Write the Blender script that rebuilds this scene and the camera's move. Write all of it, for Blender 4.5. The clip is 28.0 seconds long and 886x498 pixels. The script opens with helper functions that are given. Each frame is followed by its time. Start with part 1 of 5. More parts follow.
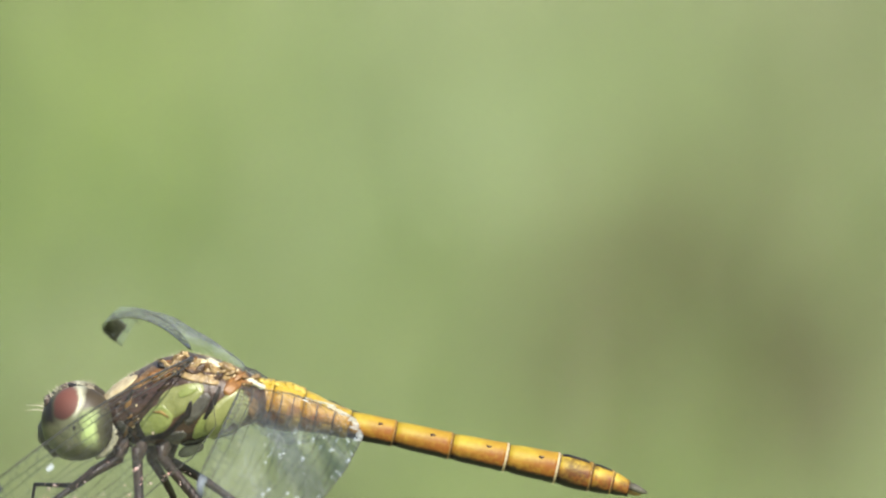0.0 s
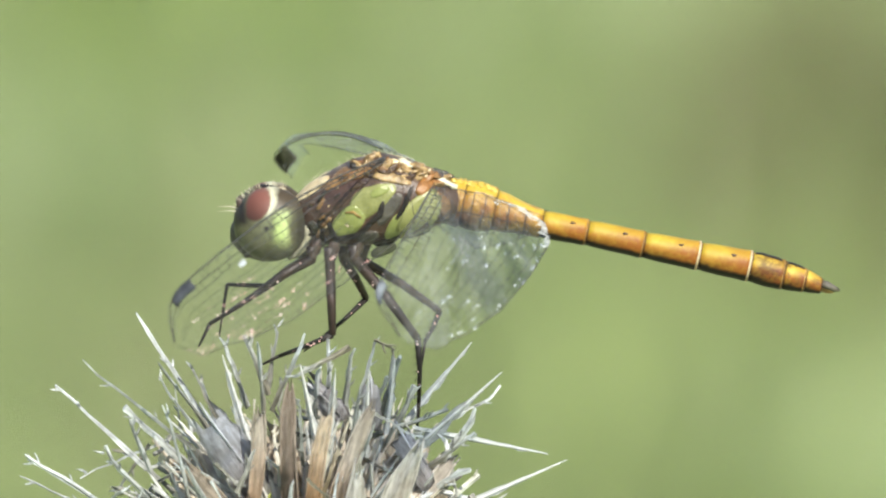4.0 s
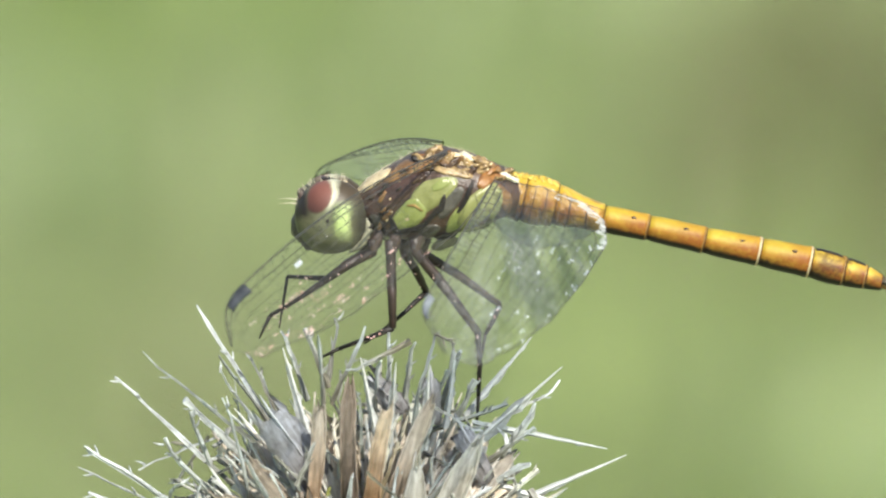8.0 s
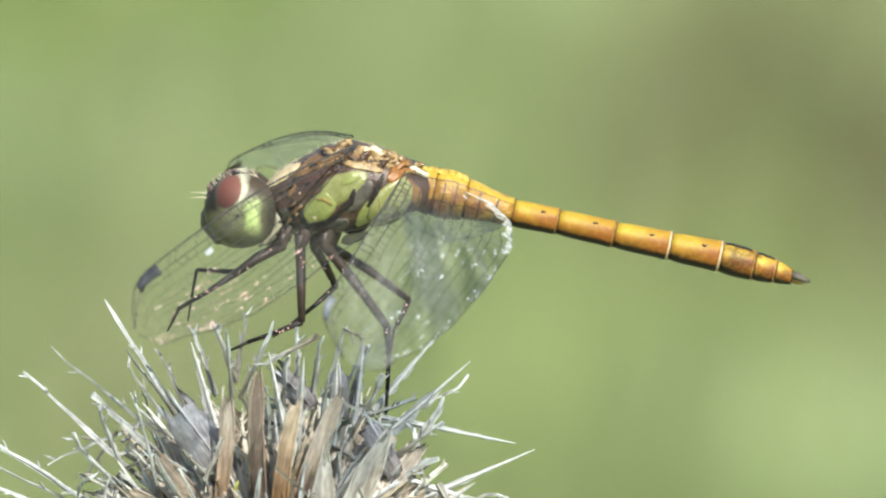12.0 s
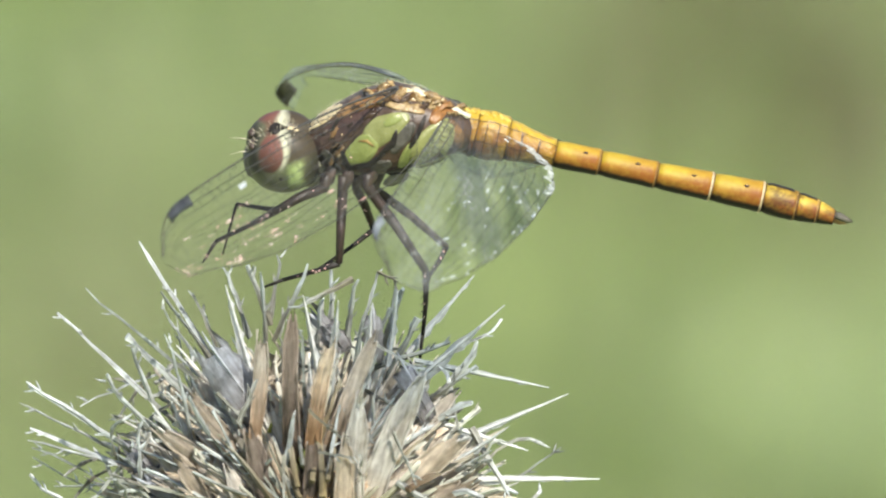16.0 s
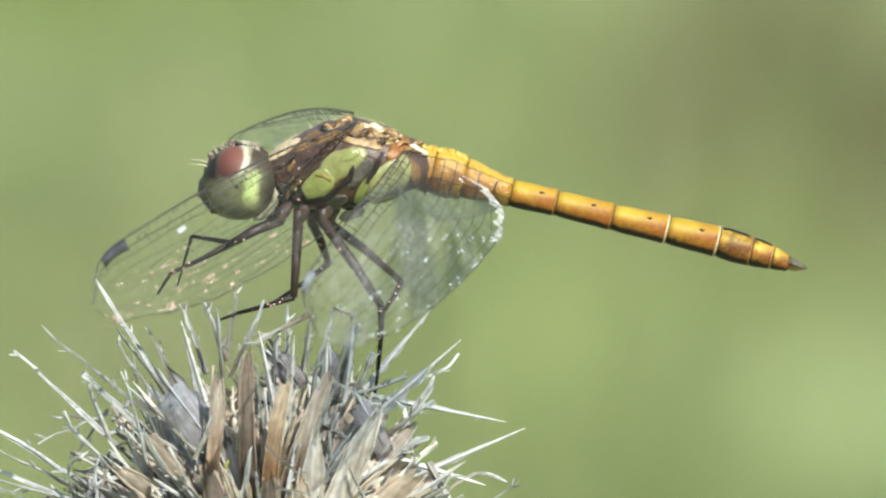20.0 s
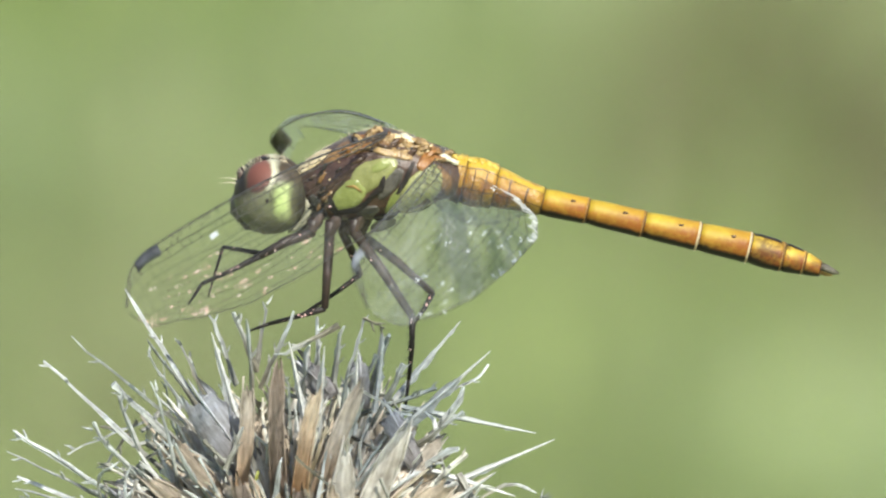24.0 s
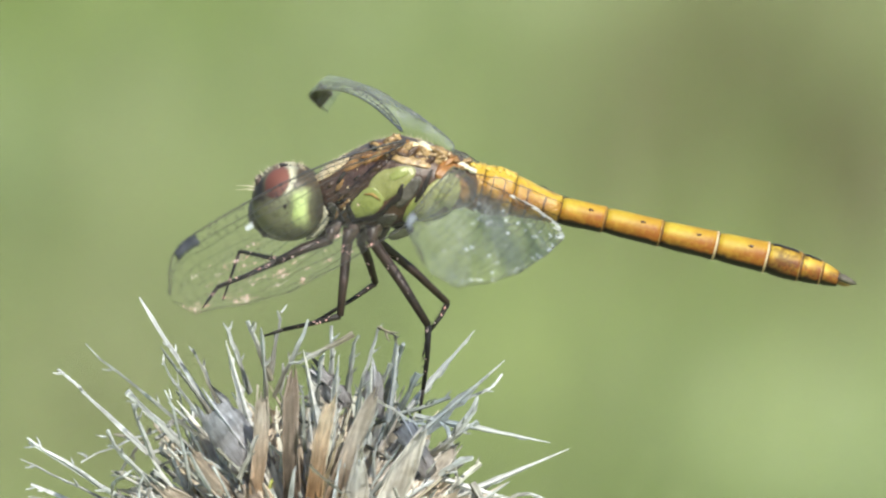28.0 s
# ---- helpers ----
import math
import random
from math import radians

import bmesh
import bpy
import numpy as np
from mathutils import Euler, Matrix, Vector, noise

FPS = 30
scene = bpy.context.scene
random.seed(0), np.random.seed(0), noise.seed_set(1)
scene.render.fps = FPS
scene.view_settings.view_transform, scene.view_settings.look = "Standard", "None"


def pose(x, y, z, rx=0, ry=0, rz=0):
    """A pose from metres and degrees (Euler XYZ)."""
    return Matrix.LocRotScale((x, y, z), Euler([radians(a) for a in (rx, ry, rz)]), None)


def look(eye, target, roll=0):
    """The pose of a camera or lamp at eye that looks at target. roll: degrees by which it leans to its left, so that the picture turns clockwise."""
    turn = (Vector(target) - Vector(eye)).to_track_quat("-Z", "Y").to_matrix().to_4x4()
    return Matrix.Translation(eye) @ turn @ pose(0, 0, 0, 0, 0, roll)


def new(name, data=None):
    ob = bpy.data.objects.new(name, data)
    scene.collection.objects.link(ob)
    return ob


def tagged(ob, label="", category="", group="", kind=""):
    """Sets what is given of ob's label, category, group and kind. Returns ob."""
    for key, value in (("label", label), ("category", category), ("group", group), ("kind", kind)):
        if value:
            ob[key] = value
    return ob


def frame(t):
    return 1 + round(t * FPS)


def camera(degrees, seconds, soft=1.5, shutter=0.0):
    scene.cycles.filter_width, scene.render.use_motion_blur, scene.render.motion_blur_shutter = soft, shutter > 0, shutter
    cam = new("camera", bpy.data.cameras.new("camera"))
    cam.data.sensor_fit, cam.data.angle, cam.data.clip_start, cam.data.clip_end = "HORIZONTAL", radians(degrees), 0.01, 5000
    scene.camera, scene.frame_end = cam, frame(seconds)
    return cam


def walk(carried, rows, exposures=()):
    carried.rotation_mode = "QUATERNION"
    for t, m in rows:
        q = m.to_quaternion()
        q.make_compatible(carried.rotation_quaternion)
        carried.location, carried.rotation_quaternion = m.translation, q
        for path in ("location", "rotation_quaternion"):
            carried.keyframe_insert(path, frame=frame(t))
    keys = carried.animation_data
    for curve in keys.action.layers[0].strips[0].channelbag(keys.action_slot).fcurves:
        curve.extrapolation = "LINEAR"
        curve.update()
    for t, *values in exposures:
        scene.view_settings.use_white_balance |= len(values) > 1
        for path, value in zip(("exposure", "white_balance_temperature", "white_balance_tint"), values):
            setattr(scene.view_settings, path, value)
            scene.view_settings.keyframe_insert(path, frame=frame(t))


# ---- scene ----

MM = 0.001
SECONDS = 28.0
TILT = radians(14)                       # the camera looks down by this much
SIN, COS = math.sin(TILT), math.cos(TILT)
RIGHT, UP, BACK = Vector((1, 0, 0)), Vector((0, SIN, COS)), Vector((0, -COS, SIN))
HEAD = Vector((0, 0, 0.95))              # middle of the thistle's globe
REACH = 1.5                              # from the lens to the thistle
AIM = HEAD + RIGHT * 11.40 * MM + UP * 24.15 * MM
EYE = AIM + BACK * REACH

# seconds; camera's swing right and down (mm at the thistle); its roll (degrees); sway of the
# stem (mm at the globe); the insect's shift right and down on the globe (mm) and its pitch (degrees)
PATH = [
    (0.0, -9.98, 13.23, 0.00, 0.00, 0.00, -0.15, 0.60),
    (0.5, -5.20, 12.82, 0.00, 0.00, 0.00, -0.15, 0.58),
    (1.0, -1.21, 6.28, 0.00, 0.00, 0.00, -0.15, 0.56),
    (1.5, -2.20, 9.00, 0.08, 0.00, 0.00, -0.15, 0.54),
    (2.0, -0.84, 2.36, -0.04, 0.00, 0.00, -0.15, 0.52),
    (2.5, -0.92, 0.48, 0.21, 4.73, 0.00, -0.15, 0.50),
    (4.5, -0.36, -0.20, 0.08, 1.78, 0.00, 0.00, -0.19),
    (5.0, 0.00, 0.00, 0.00, 0.00, 0.00, 0.00, 0.00),
    (5.5, -0.17, 1.95, -0.22, -0.55, 0.00, 0.00, -0.01),
    (6.0, -0.49, 0.37, 0.10, 4.40, 0.00, 0.00, -0.11),
    (6.5, -0.69, -0.67, -0.02, 5.44, 0.00, 0.00, -0.05),
    (7.0, -0.83, -0.92, -0.02, 3.18, 0.00, 0.00, 0.02),
    (7.5, -1.05, -0.87, 0.16, 4.68, 0.00, 0.00, 0.09),
    (8.0, -1.32, -0.56, 0.25, 7.84, 0.00, -0.06, -0.10),
    (8.5, -1.94, -1.43, 0.42, 8.20, 0.00, -0.06, -0.03),
    (9.0, -2.51, -1.49, 0.47, 5.73, 0.00, -0.06, 0.04),
    (9.5, -3.10, -1.67, 0.41, 4.39, 0.00, -0.06, 0.08),
    (10.0, -3.68, -0.78, 0.56, 2.97, 0.00, -0.06, -0.25),
    (10.5, -4.31, 1.07, 0.75, 2.96, 0.00, -0.06, 0.12),
    (11.0, -4.96, 0.63, 0.40, 3.69, 0.00, -0.06, 0.05),
    (11.5, -5.16, -1.01, 0.38, 4.82, 0.00, -0.06, 0.30),
    (13.5, -5.99, -0.07, 0.36, 7.47, 0.52, -0.22, -1.70),
    (14.0, -6.16, -1.73, 0.59, 7.56, 0.53, -0.22, -0.61),
    (14.5, -6.51, -3.92, 0.35, 7.21, 0.54, -0.22, 0.10),
    (15.0, -6.94, 2.87, 0.47, 7.10, 0.55, -0.22, 0.20),
    (15.5, -7.33, 1.30, 0.64, 8.58, 0.55, -0.22, -0.09),
    (16.0, -7.69, -4.68, 0.49, 10.33, 0.56, -0.22, -0.58),
    (16.5, -7.95, -4.80, 0.66, 4.86, 0.60, -0.22, 0.58),
    (17.0, -8.36, -0.96, 0.63, 5.92, 0.64, -0.22, 0.85),
    (17.5, -7.67, -0.07, 0.70, 5.06, 0.64, -0.23, 1.01),
    (18.0, -7.13, 2.17, 0.97, 10.21, 0.65, -0.23, 0.73),
    (18.5, -6.40, 0.47, 0.27, 9.01, 0.65, -0.23, 1.57),
    (19.0, -5.61, 0.16, 0.39, 5.09, 0.66, -0.24, 1.41),
    (19.5, -4.92, -2.01, 0.18, 5.17, 0.66, -0.24, 1.25),
    (20.0, -4.21, -2.24, 0.46, 4.12, 0.67, -0.24, 1.29),
    (20.5, -4.36, -4.73, 0.19, 5.36, 0.68, -0.24, 1.12),
    (21.0, -4.58, -2.03, 0.24, 7.73, 0.68, -0.25, 1.09),
    (21.5, -4.75, -2.06, 0.23, 9.35, 0.69, -0.25, 1.15),
    (23.5, -5.24, 0.23, 0.71, 5.72, 0.71, -0.26, 1.12),
    (24.0, -5.41, -1.57, 0.33, 7.22, 0.72, -0.27, 0.54),
    (24.5, -5.51, -1.22, 0.40, 3.76, 0.74, -0.29, 1.01),
    (25.0, -5.73, 0.71, 0.34, 5.01, 0.75, -0.30, 0.80),
    (25.5, -5.05, 1.63, 0.41, 7.03, 0.80, -0.32, 0.86),
    (26.0, -4.33, 1.82, 0.40, 8.00, 0.86, -0.34, 0.94),
    (26.5, -4.99, -0.20, 0.27, 8.80, 0.88, -0.34, 0.92),
    (27.0, -5.66, -1.80, 0.40, 10.35, 0.90, -0.34, 0.26),
    (27.5, -6.31, -2.96, 0.24, 10.25, 0.92, -0.34, 0.36),
    (28.0, -6.96, -1.01, 0.41, 9.66, 0.93, -0.34, 0.61),
]

# ---- camera ----
cam = camera(2.2387, SECONDS, soft=2.25)
cam.data.dof.use_dof = True
cam.data.dof.focus_distance = REACH - 0.004
cam.data.dof.aperture_fstop = 62.0
walk(cam, [(t, look(EYE, AIM - RIGHT * qx * MM + UP * qy * MM, roll)) for t, qx, qy, roll, *_ in PATH],
     exposures=[(0, 0.54), (0.8, 0.60), (2, 0.62), (9, 0.62), (14, 0.61), (15, 0.57), (19, 0.56), (21, 0.57), (28, 0.55)])

# ---- world and sun ----
SUN_FROM = Vector((0.29, -0.61, 0.74)).normalized()
world = bpy.data.worlds.new("world")
scene.world = world
world.use_nodes = True
wn = world.node_tree
sky = wn.nodes.new("ShaderNodeTexSky")
sky.sky_type = "NISHITA"
sky.sun_disc = False
sky.sun_elevation = math.asin(SUN_FROM.z)
sky.sun_rotation = math.atan2(SUN_FROM.x, SUN_FROM.y)
wn.nodes["Background"].inputs[1].default_value = 0.095
wn.links.new(sky.outputs[0], wn.nodes["Background"].inputs[0])
sun_data = bpy.data.lights.new("sun", "SUN")
sun_data.energy, sun_data.angle, sun_data.color = 5.0, radians(0.5), (0.985, 0.942, 0.84)
sun = new("sun", sun_data)
sun.matrix_world = look(SUN_FROM * 10, (0, 0, 0))


# ---- materials ----
class Nodes:
    """A node material under construction."""

    def __init__(self, name):
        self.mat = bpy.data.materials.new(name)
        self.mat.use_nodes = True
        self.tree = self.mat.node_tree
        self.bsdf = self.tree.nodes["Principled BSDF"]
        self.out = self.tree.nodes["Material Output"]

    def add(self, kind, **values):
        node = self.tree.nodes.new("ShaderNode" + kind)
        for key, value in values.items():
            node.inputs[key].default_value = value
        return node

    def link(self, a, b):
        self.tree.links.new(a, b)

    def coords(self, kind="Object"):
        return self.add("TexCoord").outputs[kind]

    def noise(self, scale, detail=4.0, rough=0.6, vector=None):
        n = self.add("TexNoise", Scale=scale, Detail=detail, Roughness=rough)
        self.link(vector or self.coords(), n.inputs["Vector"])
        return n.outputs["Fac"]

    def ramp(self, fac, stops, smooth=False):
        r = self.add("ValToRGB")
        e = r.color_ramp.elements
        if smooth:
            r.color_ramp.interpolation = "EASE"
        while len(e) < len(stops):
            e.new(0.5)
        for el, (p, c) in zip(e, stops):
            el.position, el.color = p, (*c, 1)
        self.link(fac, r.inputs[0])
        return r.outputs[0]

    def mix(self, fac, a, b, blend="MIX"):
        m = self.add("Mix")
        m.data_type, m.blend_type = "RGBA", blend
        for value, socket in ((fac, m.inputs[0]), (a, m.inputs[6]), (b, m.inputs[7])):
            if isinstance(value, (float, int)):
                socket.default_value = value
            elif isinstance(value, tuple):
                socket.default_value = (*value, 1)
            else:
                self.link(value, socket)
        return m.outputs[2]

    def bump(self, height, strength, distance):
        b = self.add("Bump", Strength=strength, Distance=distance)
        self.link(height, b.inputs["Height"])
        self.link(b.outputs[0], self.bsdf.inputs["Normal"])

    def finish(self, color, rough, **values):
        if isinstance(color, tuple):
            self.bsdf.inputs["Base Color"].default_value = (*color, 1)
        else:
            self.link(color, self.bsdf.inputs["Base Color"])
        self.bsdf.inputs["Roughness"].default_value = rough
        for key, value in values.items():
            self.bsdf.inputs[key.replace("_", " ")].default_value = value
        return self.mat

    def see_through(self, share, color):
        """Lets a share of the light through, scattered, as thin dry leaves do."""
        t = self.add("BsdfTranslucent")
        if isinstance(color, tuple):
            t.inputs[0].default_value = (*color, 1)
        else:
            self.link(color, t.inputs[0])
        m = self.add("MixShader")
        m.inputs[0].default_value = share
        self.link(self.bsdf.outputs[0], m.inputs[1])
        self.link(t.outputs[0], m.inputs[2])
        self.link(m.outputs[0], self.out.inputs[0])


def mottled(name, dark, light, grain, rough, relief=0.3, spots=None, coat=0.0):
    """Two tones mixed at two scales, with fine relief; grain in metres."""
    n = Nodes(name)
    f = n.noise(1 / grain, 5, 0.65)
    g = n.noise(0.22 / grain, 2, 0.5)
    c = n.mix(g, n.ramp(f, [(0.3, dark), (0.7, light)]), n.ramp(f, [(0.2, dark), (0.85, light)]))
    if spots:
        v = n.noise(0.6 / grain, 3, 0.7)
        c = n.mix(n.ramp(v, [(0.60, (0, 0, 0)), (0.66, (1, 1, 1))]), c, spots)
    n.bump(f, relief, grain * 0.25)
    return n.finish(c, rough, Coat_Weight=coat)


def varied(name, tones, grain, rough, passing=0.0):
    """Each piece takes one of the tones by its own random number, with grain along it."""
    n = Nodes(name)
    info = n.add("ObjectInfo").outputs["Random"]
    k = len(tones)
    c = n.ramp(info, [((i + 0.5) / k, tone) for i, tone in enumerate(tones)])
    f = n.noise(1 / grain, 5, 0.7)
    c = n.mix(0.75, c, n.ramp(f, [(0.25, (0.55, 0.52, 0.48)), (0.7, (1.2, 1.2, 1.18))]), "MULTIPLY")
    n.bump(f, 0.5, grain * 0.3)
    n.finish(c, rough)
    if passing:
        n.see_through(passing, c)
    return n.mat


def dry_leaf(name, low, high, length, passing, streak=0.64):
    """Fibrous dried scale: one colour at its foot, another at its tip, length mm above; each piece has its own pair."""
    n = Nodes(name)
    info = n.add("ObjectInfo").outputs["Random"]
    k = len(low)
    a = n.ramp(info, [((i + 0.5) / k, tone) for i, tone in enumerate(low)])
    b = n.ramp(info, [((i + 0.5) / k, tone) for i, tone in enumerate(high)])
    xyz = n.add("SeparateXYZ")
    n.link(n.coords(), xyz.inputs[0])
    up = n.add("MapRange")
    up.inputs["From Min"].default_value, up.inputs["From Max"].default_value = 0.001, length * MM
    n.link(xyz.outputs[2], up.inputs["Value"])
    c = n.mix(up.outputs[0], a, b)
    stretch = n.add("Mapping")
    stretch.inputs["Scale"].default_value = (1, 1, 0.10)
    n.link(n.coords(), stretch.inputs["Vector"])
    fibre = n.noise(3800 if streak > 0.5 else 2300, 4, 0.7, stretch.outputs[0])
    blotch = n.noise(700, 3, 0.6)
    # low streak values put lit edges and shaded sides of spines into the colour
    c = n.mix(0.8, c, n.ramp(fibre, [(0.36, (streak, streak * 0.97, streak * 0.93)), (0.62, (1.2, 1.2, 1.2))]), "MULTIPLY")
    c = n.mix(0.7, c, n.ramp(blotch, [(0.32, (0.62, 0.57, 0.52)), (0.6, (1.1, 1.1, 1.1))]), "MULTIPLY")
    n.bump(fibre, 0.6, 0.00012)
    n.finish(c, 0.6)
    if passing:
        n.see_through(passing, c)
    return n.mat


def islands(name, tones, grain, rough, passing=0.0):
    """As varied, for the pieces of one joined mesh."""
    n = Nodes(name)
    info = n.add("NewGeometry").outputs["Random Per Island"]
    k = len(tones)
    c = n.ramp(info, [((i + 0.5) / k, tone) for i, tone in enumerate(tones)])
    f = n.noise(1 / grain, 3, 0.6)
    c = n.mix(0.5, c, n.ramp(f, [(0.3, (0.55, 0.55, 0.5)), (0.7, (1.2, 1.2, 1.2))]), "MULTIPLY")
    n.finish(c, rough)
    if passing:
        n.see_through(passing, c)
    return n.mat


def abdomen_material(name, back, flank, blotches, stain, rear):
    """One tone above, deeper towards the end of each ring, a darker one along the flank, black beneath; v runs round from the back to the belly."""
    n = Nodes(name)
    uv = n.add("SeparateXYZ")
    n.link(n.coords("UV"), uv.inputs[0])
    f = n.noise(1400, 4, 0.65)
    wob = n.add("Math")
    wob.operation = "MULTIPLY_ADD"
    n.link(f, wob.inputs[0])
    wob.inputs[1].default_value = 0.16
    n.link(uv.outputs[1], wob.inputs[2])
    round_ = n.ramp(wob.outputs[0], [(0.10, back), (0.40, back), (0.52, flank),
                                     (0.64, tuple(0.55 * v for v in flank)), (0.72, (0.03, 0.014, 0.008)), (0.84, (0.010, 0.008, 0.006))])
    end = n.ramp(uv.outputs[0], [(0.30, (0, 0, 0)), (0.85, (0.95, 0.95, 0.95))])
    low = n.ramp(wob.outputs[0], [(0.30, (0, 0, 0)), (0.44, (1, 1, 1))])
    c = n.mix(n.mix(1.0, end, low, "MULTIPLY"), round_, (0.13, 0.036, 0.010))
    late = n.add("Math")
    late.operation = "MULTIPLY_ADD"
    n.link(n.noise(800, 3, 0.6), late.inputs[0])
    late.inputs[1].default_value = 0.5
    n.link(uv.outputs[0], late.inputs[2])
    c = n.mix(n.ramp(late.outputs[0], [(0.62, (0, 0, 0)), (1.0, (0.75, 0.75, 0.75))]), c, n.mix(0.6, c, rear))
    c = n.mix(n.ramp(n.noise(620, 4, 0.65), [(0.40, (0, 0, 0)), (0.54, (blotches,) * 3)]), c, n.mix(0.75, c, stain))
    c = n.mix(n.ramp(n.noise(2600, 3, 0.6), [(0.45, (0.0, 0.0, 0.0)), (0.8, (0.25, 0.25, 0.25))]), c, (0.44, 0.33, 0.04))
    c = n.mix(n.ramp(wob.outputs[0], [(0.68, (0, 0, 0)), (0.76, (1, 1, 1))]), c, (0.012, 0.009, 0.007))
    n.bump(f, 0.5, 0.00010)
    return n.finish(c, 0.55, Specular_IOR_Level=0.3)


def eye_material():
    """A dull red oval over the upper front, pale behind it, lime green at the rear, grey-olive below; sun and shade are
    painted into these tones.
    """
    n = Nodes("compound_eye")
    nor = n.add("VectorMath")
    nor.operation = "NORMALIZE"
    n.link(n.coords(), nor.inputs[0])
    fine = n.noise(1500, 4, 0.65)

    def along(axis):
        d = n.add("VectorMath")
        d.operation = "DOT_PRODUCT"
        d.inputs[1].default_value = axis
        n.link(nor.outputs[0], d.inputs[0])
        w = n.add("Math")
        w.operation = "MULTIPLY_ADD"
        n.link(fine, w.inputs[0])
        w.inputs[1].default_value = 0.16
        n.link(d.outputs["Value"], w.inputs[2])
        return w.outputs[0]

    def calc(kind, a, b, clamp=False):
        m = n.add("Math")
        m.operation, m.use_clamp = kind, clamp
        for value, socket in ((a, m.inputs[0]), (b, m.inputs[1])):
            if isinstance(value, float):
                socket.default_value = value
            else:
                n.link(value, socket)
        return m.outputs[0]

    long_, across, ahead, high = along((0.52, 0.206, 0.825)), along((0.85, -0.126, -0.505)), along((1, 0, 0)), along((0, 0.242, 0.97))
    p = calc("DIVIDE", calc("SUBTRACT", long_, 0.35), 0.56)
    q = calc("DIVIDE", calc("SUBTRACT", across, -0.50), 0.33)
    oval = calc("ADD", calc("MULTIPLY", p, p), calc("MULTIPLY", q, q))
    half = calc("MULTIPLY_ADD", ahead, 0.5)
    half.node.inputs[2].default_value = 0.5
    tall = calc("MULTIPLY_ADD", high, 0.5)
    tall.node.inputs[2].default_value = 0.5
    c = n.ramp(half, [(0.0, (0.12, 0.115, 0.06)), (0.30, (0.12, 0.12, 0.075)), (0.56, (0.125, 0.14, 0.07)), (0.65, (0.36, 0.46, 0.17)), (0.79, (0.42, 0.51, 0.22)), (0.87, (0.10, 0.095, 0.055)), (0.95, (0.035, 0.03, 0.024))])
    # grey-olive lower face, with its shade painted in
    c = n.mix(n.ramp(tall, [(0.14, (1, 1, 1)), (0.34, (0, 0, 0))]), c, (0.12, 0.12, 0.07))
    c = n.mix(n.ramp(n.noise(900, 4, 0.65), [(0.45, (0, 0, 0)), (0.62, (0.55, 0.55, 0.55))]), c, (0.055, 0.06, 0.032))
    rear = n.ramp(half, [(0.40, (0, 0, 0)), (0.50, (1, 1, 1))])
    upper = n.ramp(tall, [(0.56, (0, 0, 0)), (0.74, (1, 1, 1))])
    near_ = n.ramp(calc("MULTIPLY", oval, 0.25), [(0.28, (1, 1, 1)), (0.55, (0, 0, 0))])
    c = n.mix(n.mix(1.0, rear, n.ramp(tall, [(0.68, (0, 0, 0)), (0.80, (1, 1, 1))]), "MULTIPLY"), c, (0.055, 0.042, 0.026))
    # sunlight on the upper rear, painted pale behind the oval
    c = n.mix(n.mix(1.0, n.mix(1.0, rear, upper, "MULTIPLY"), near_, "MULTIPLY"), c, (0.44, 0.44, 0.32))
    front = n.mix(1.0, n.ramp(half, [(0.14, (1, 1, 1)), (0.26, (0, 0, 0))]), n.ramp(tall, [(0.46, (0, 0, 0)), (0.56, (1, 1, 1))]), "MULTIPLY")
    c = n.mix(front, c, (0.02, 0.016, 0.014))
    # the red is painted from a shaded end to a lit one
    lit = calc("MULTIPLY_ADD", p, 0.5)
    lit.node.inputs[2].default_value = 0.5
    red = n.ramp(lit, [(0.0, (0.03, 0.016, 0.014)), (0.4, (0.105, 0.042, 0.032)), (0.75, (0.165, 0.068, 0.052)), (1.0, (0.16, 0.085, 0.065))])
    c = n.mix(n.ramp(oval, [(0.55, (1, 1, 1)), (1.0, (0, 0, 0))], True), c, red)
    v = n.add("TexVoronoi", Scale=9000.0)
    n.link(n.coords(), v.inputs["Vector"])
    n.bump(v.outputs["Distance"], 0.25, 0.00003)
    return n.finish(c, 0.46, Specular_IOR_Level=0.35)


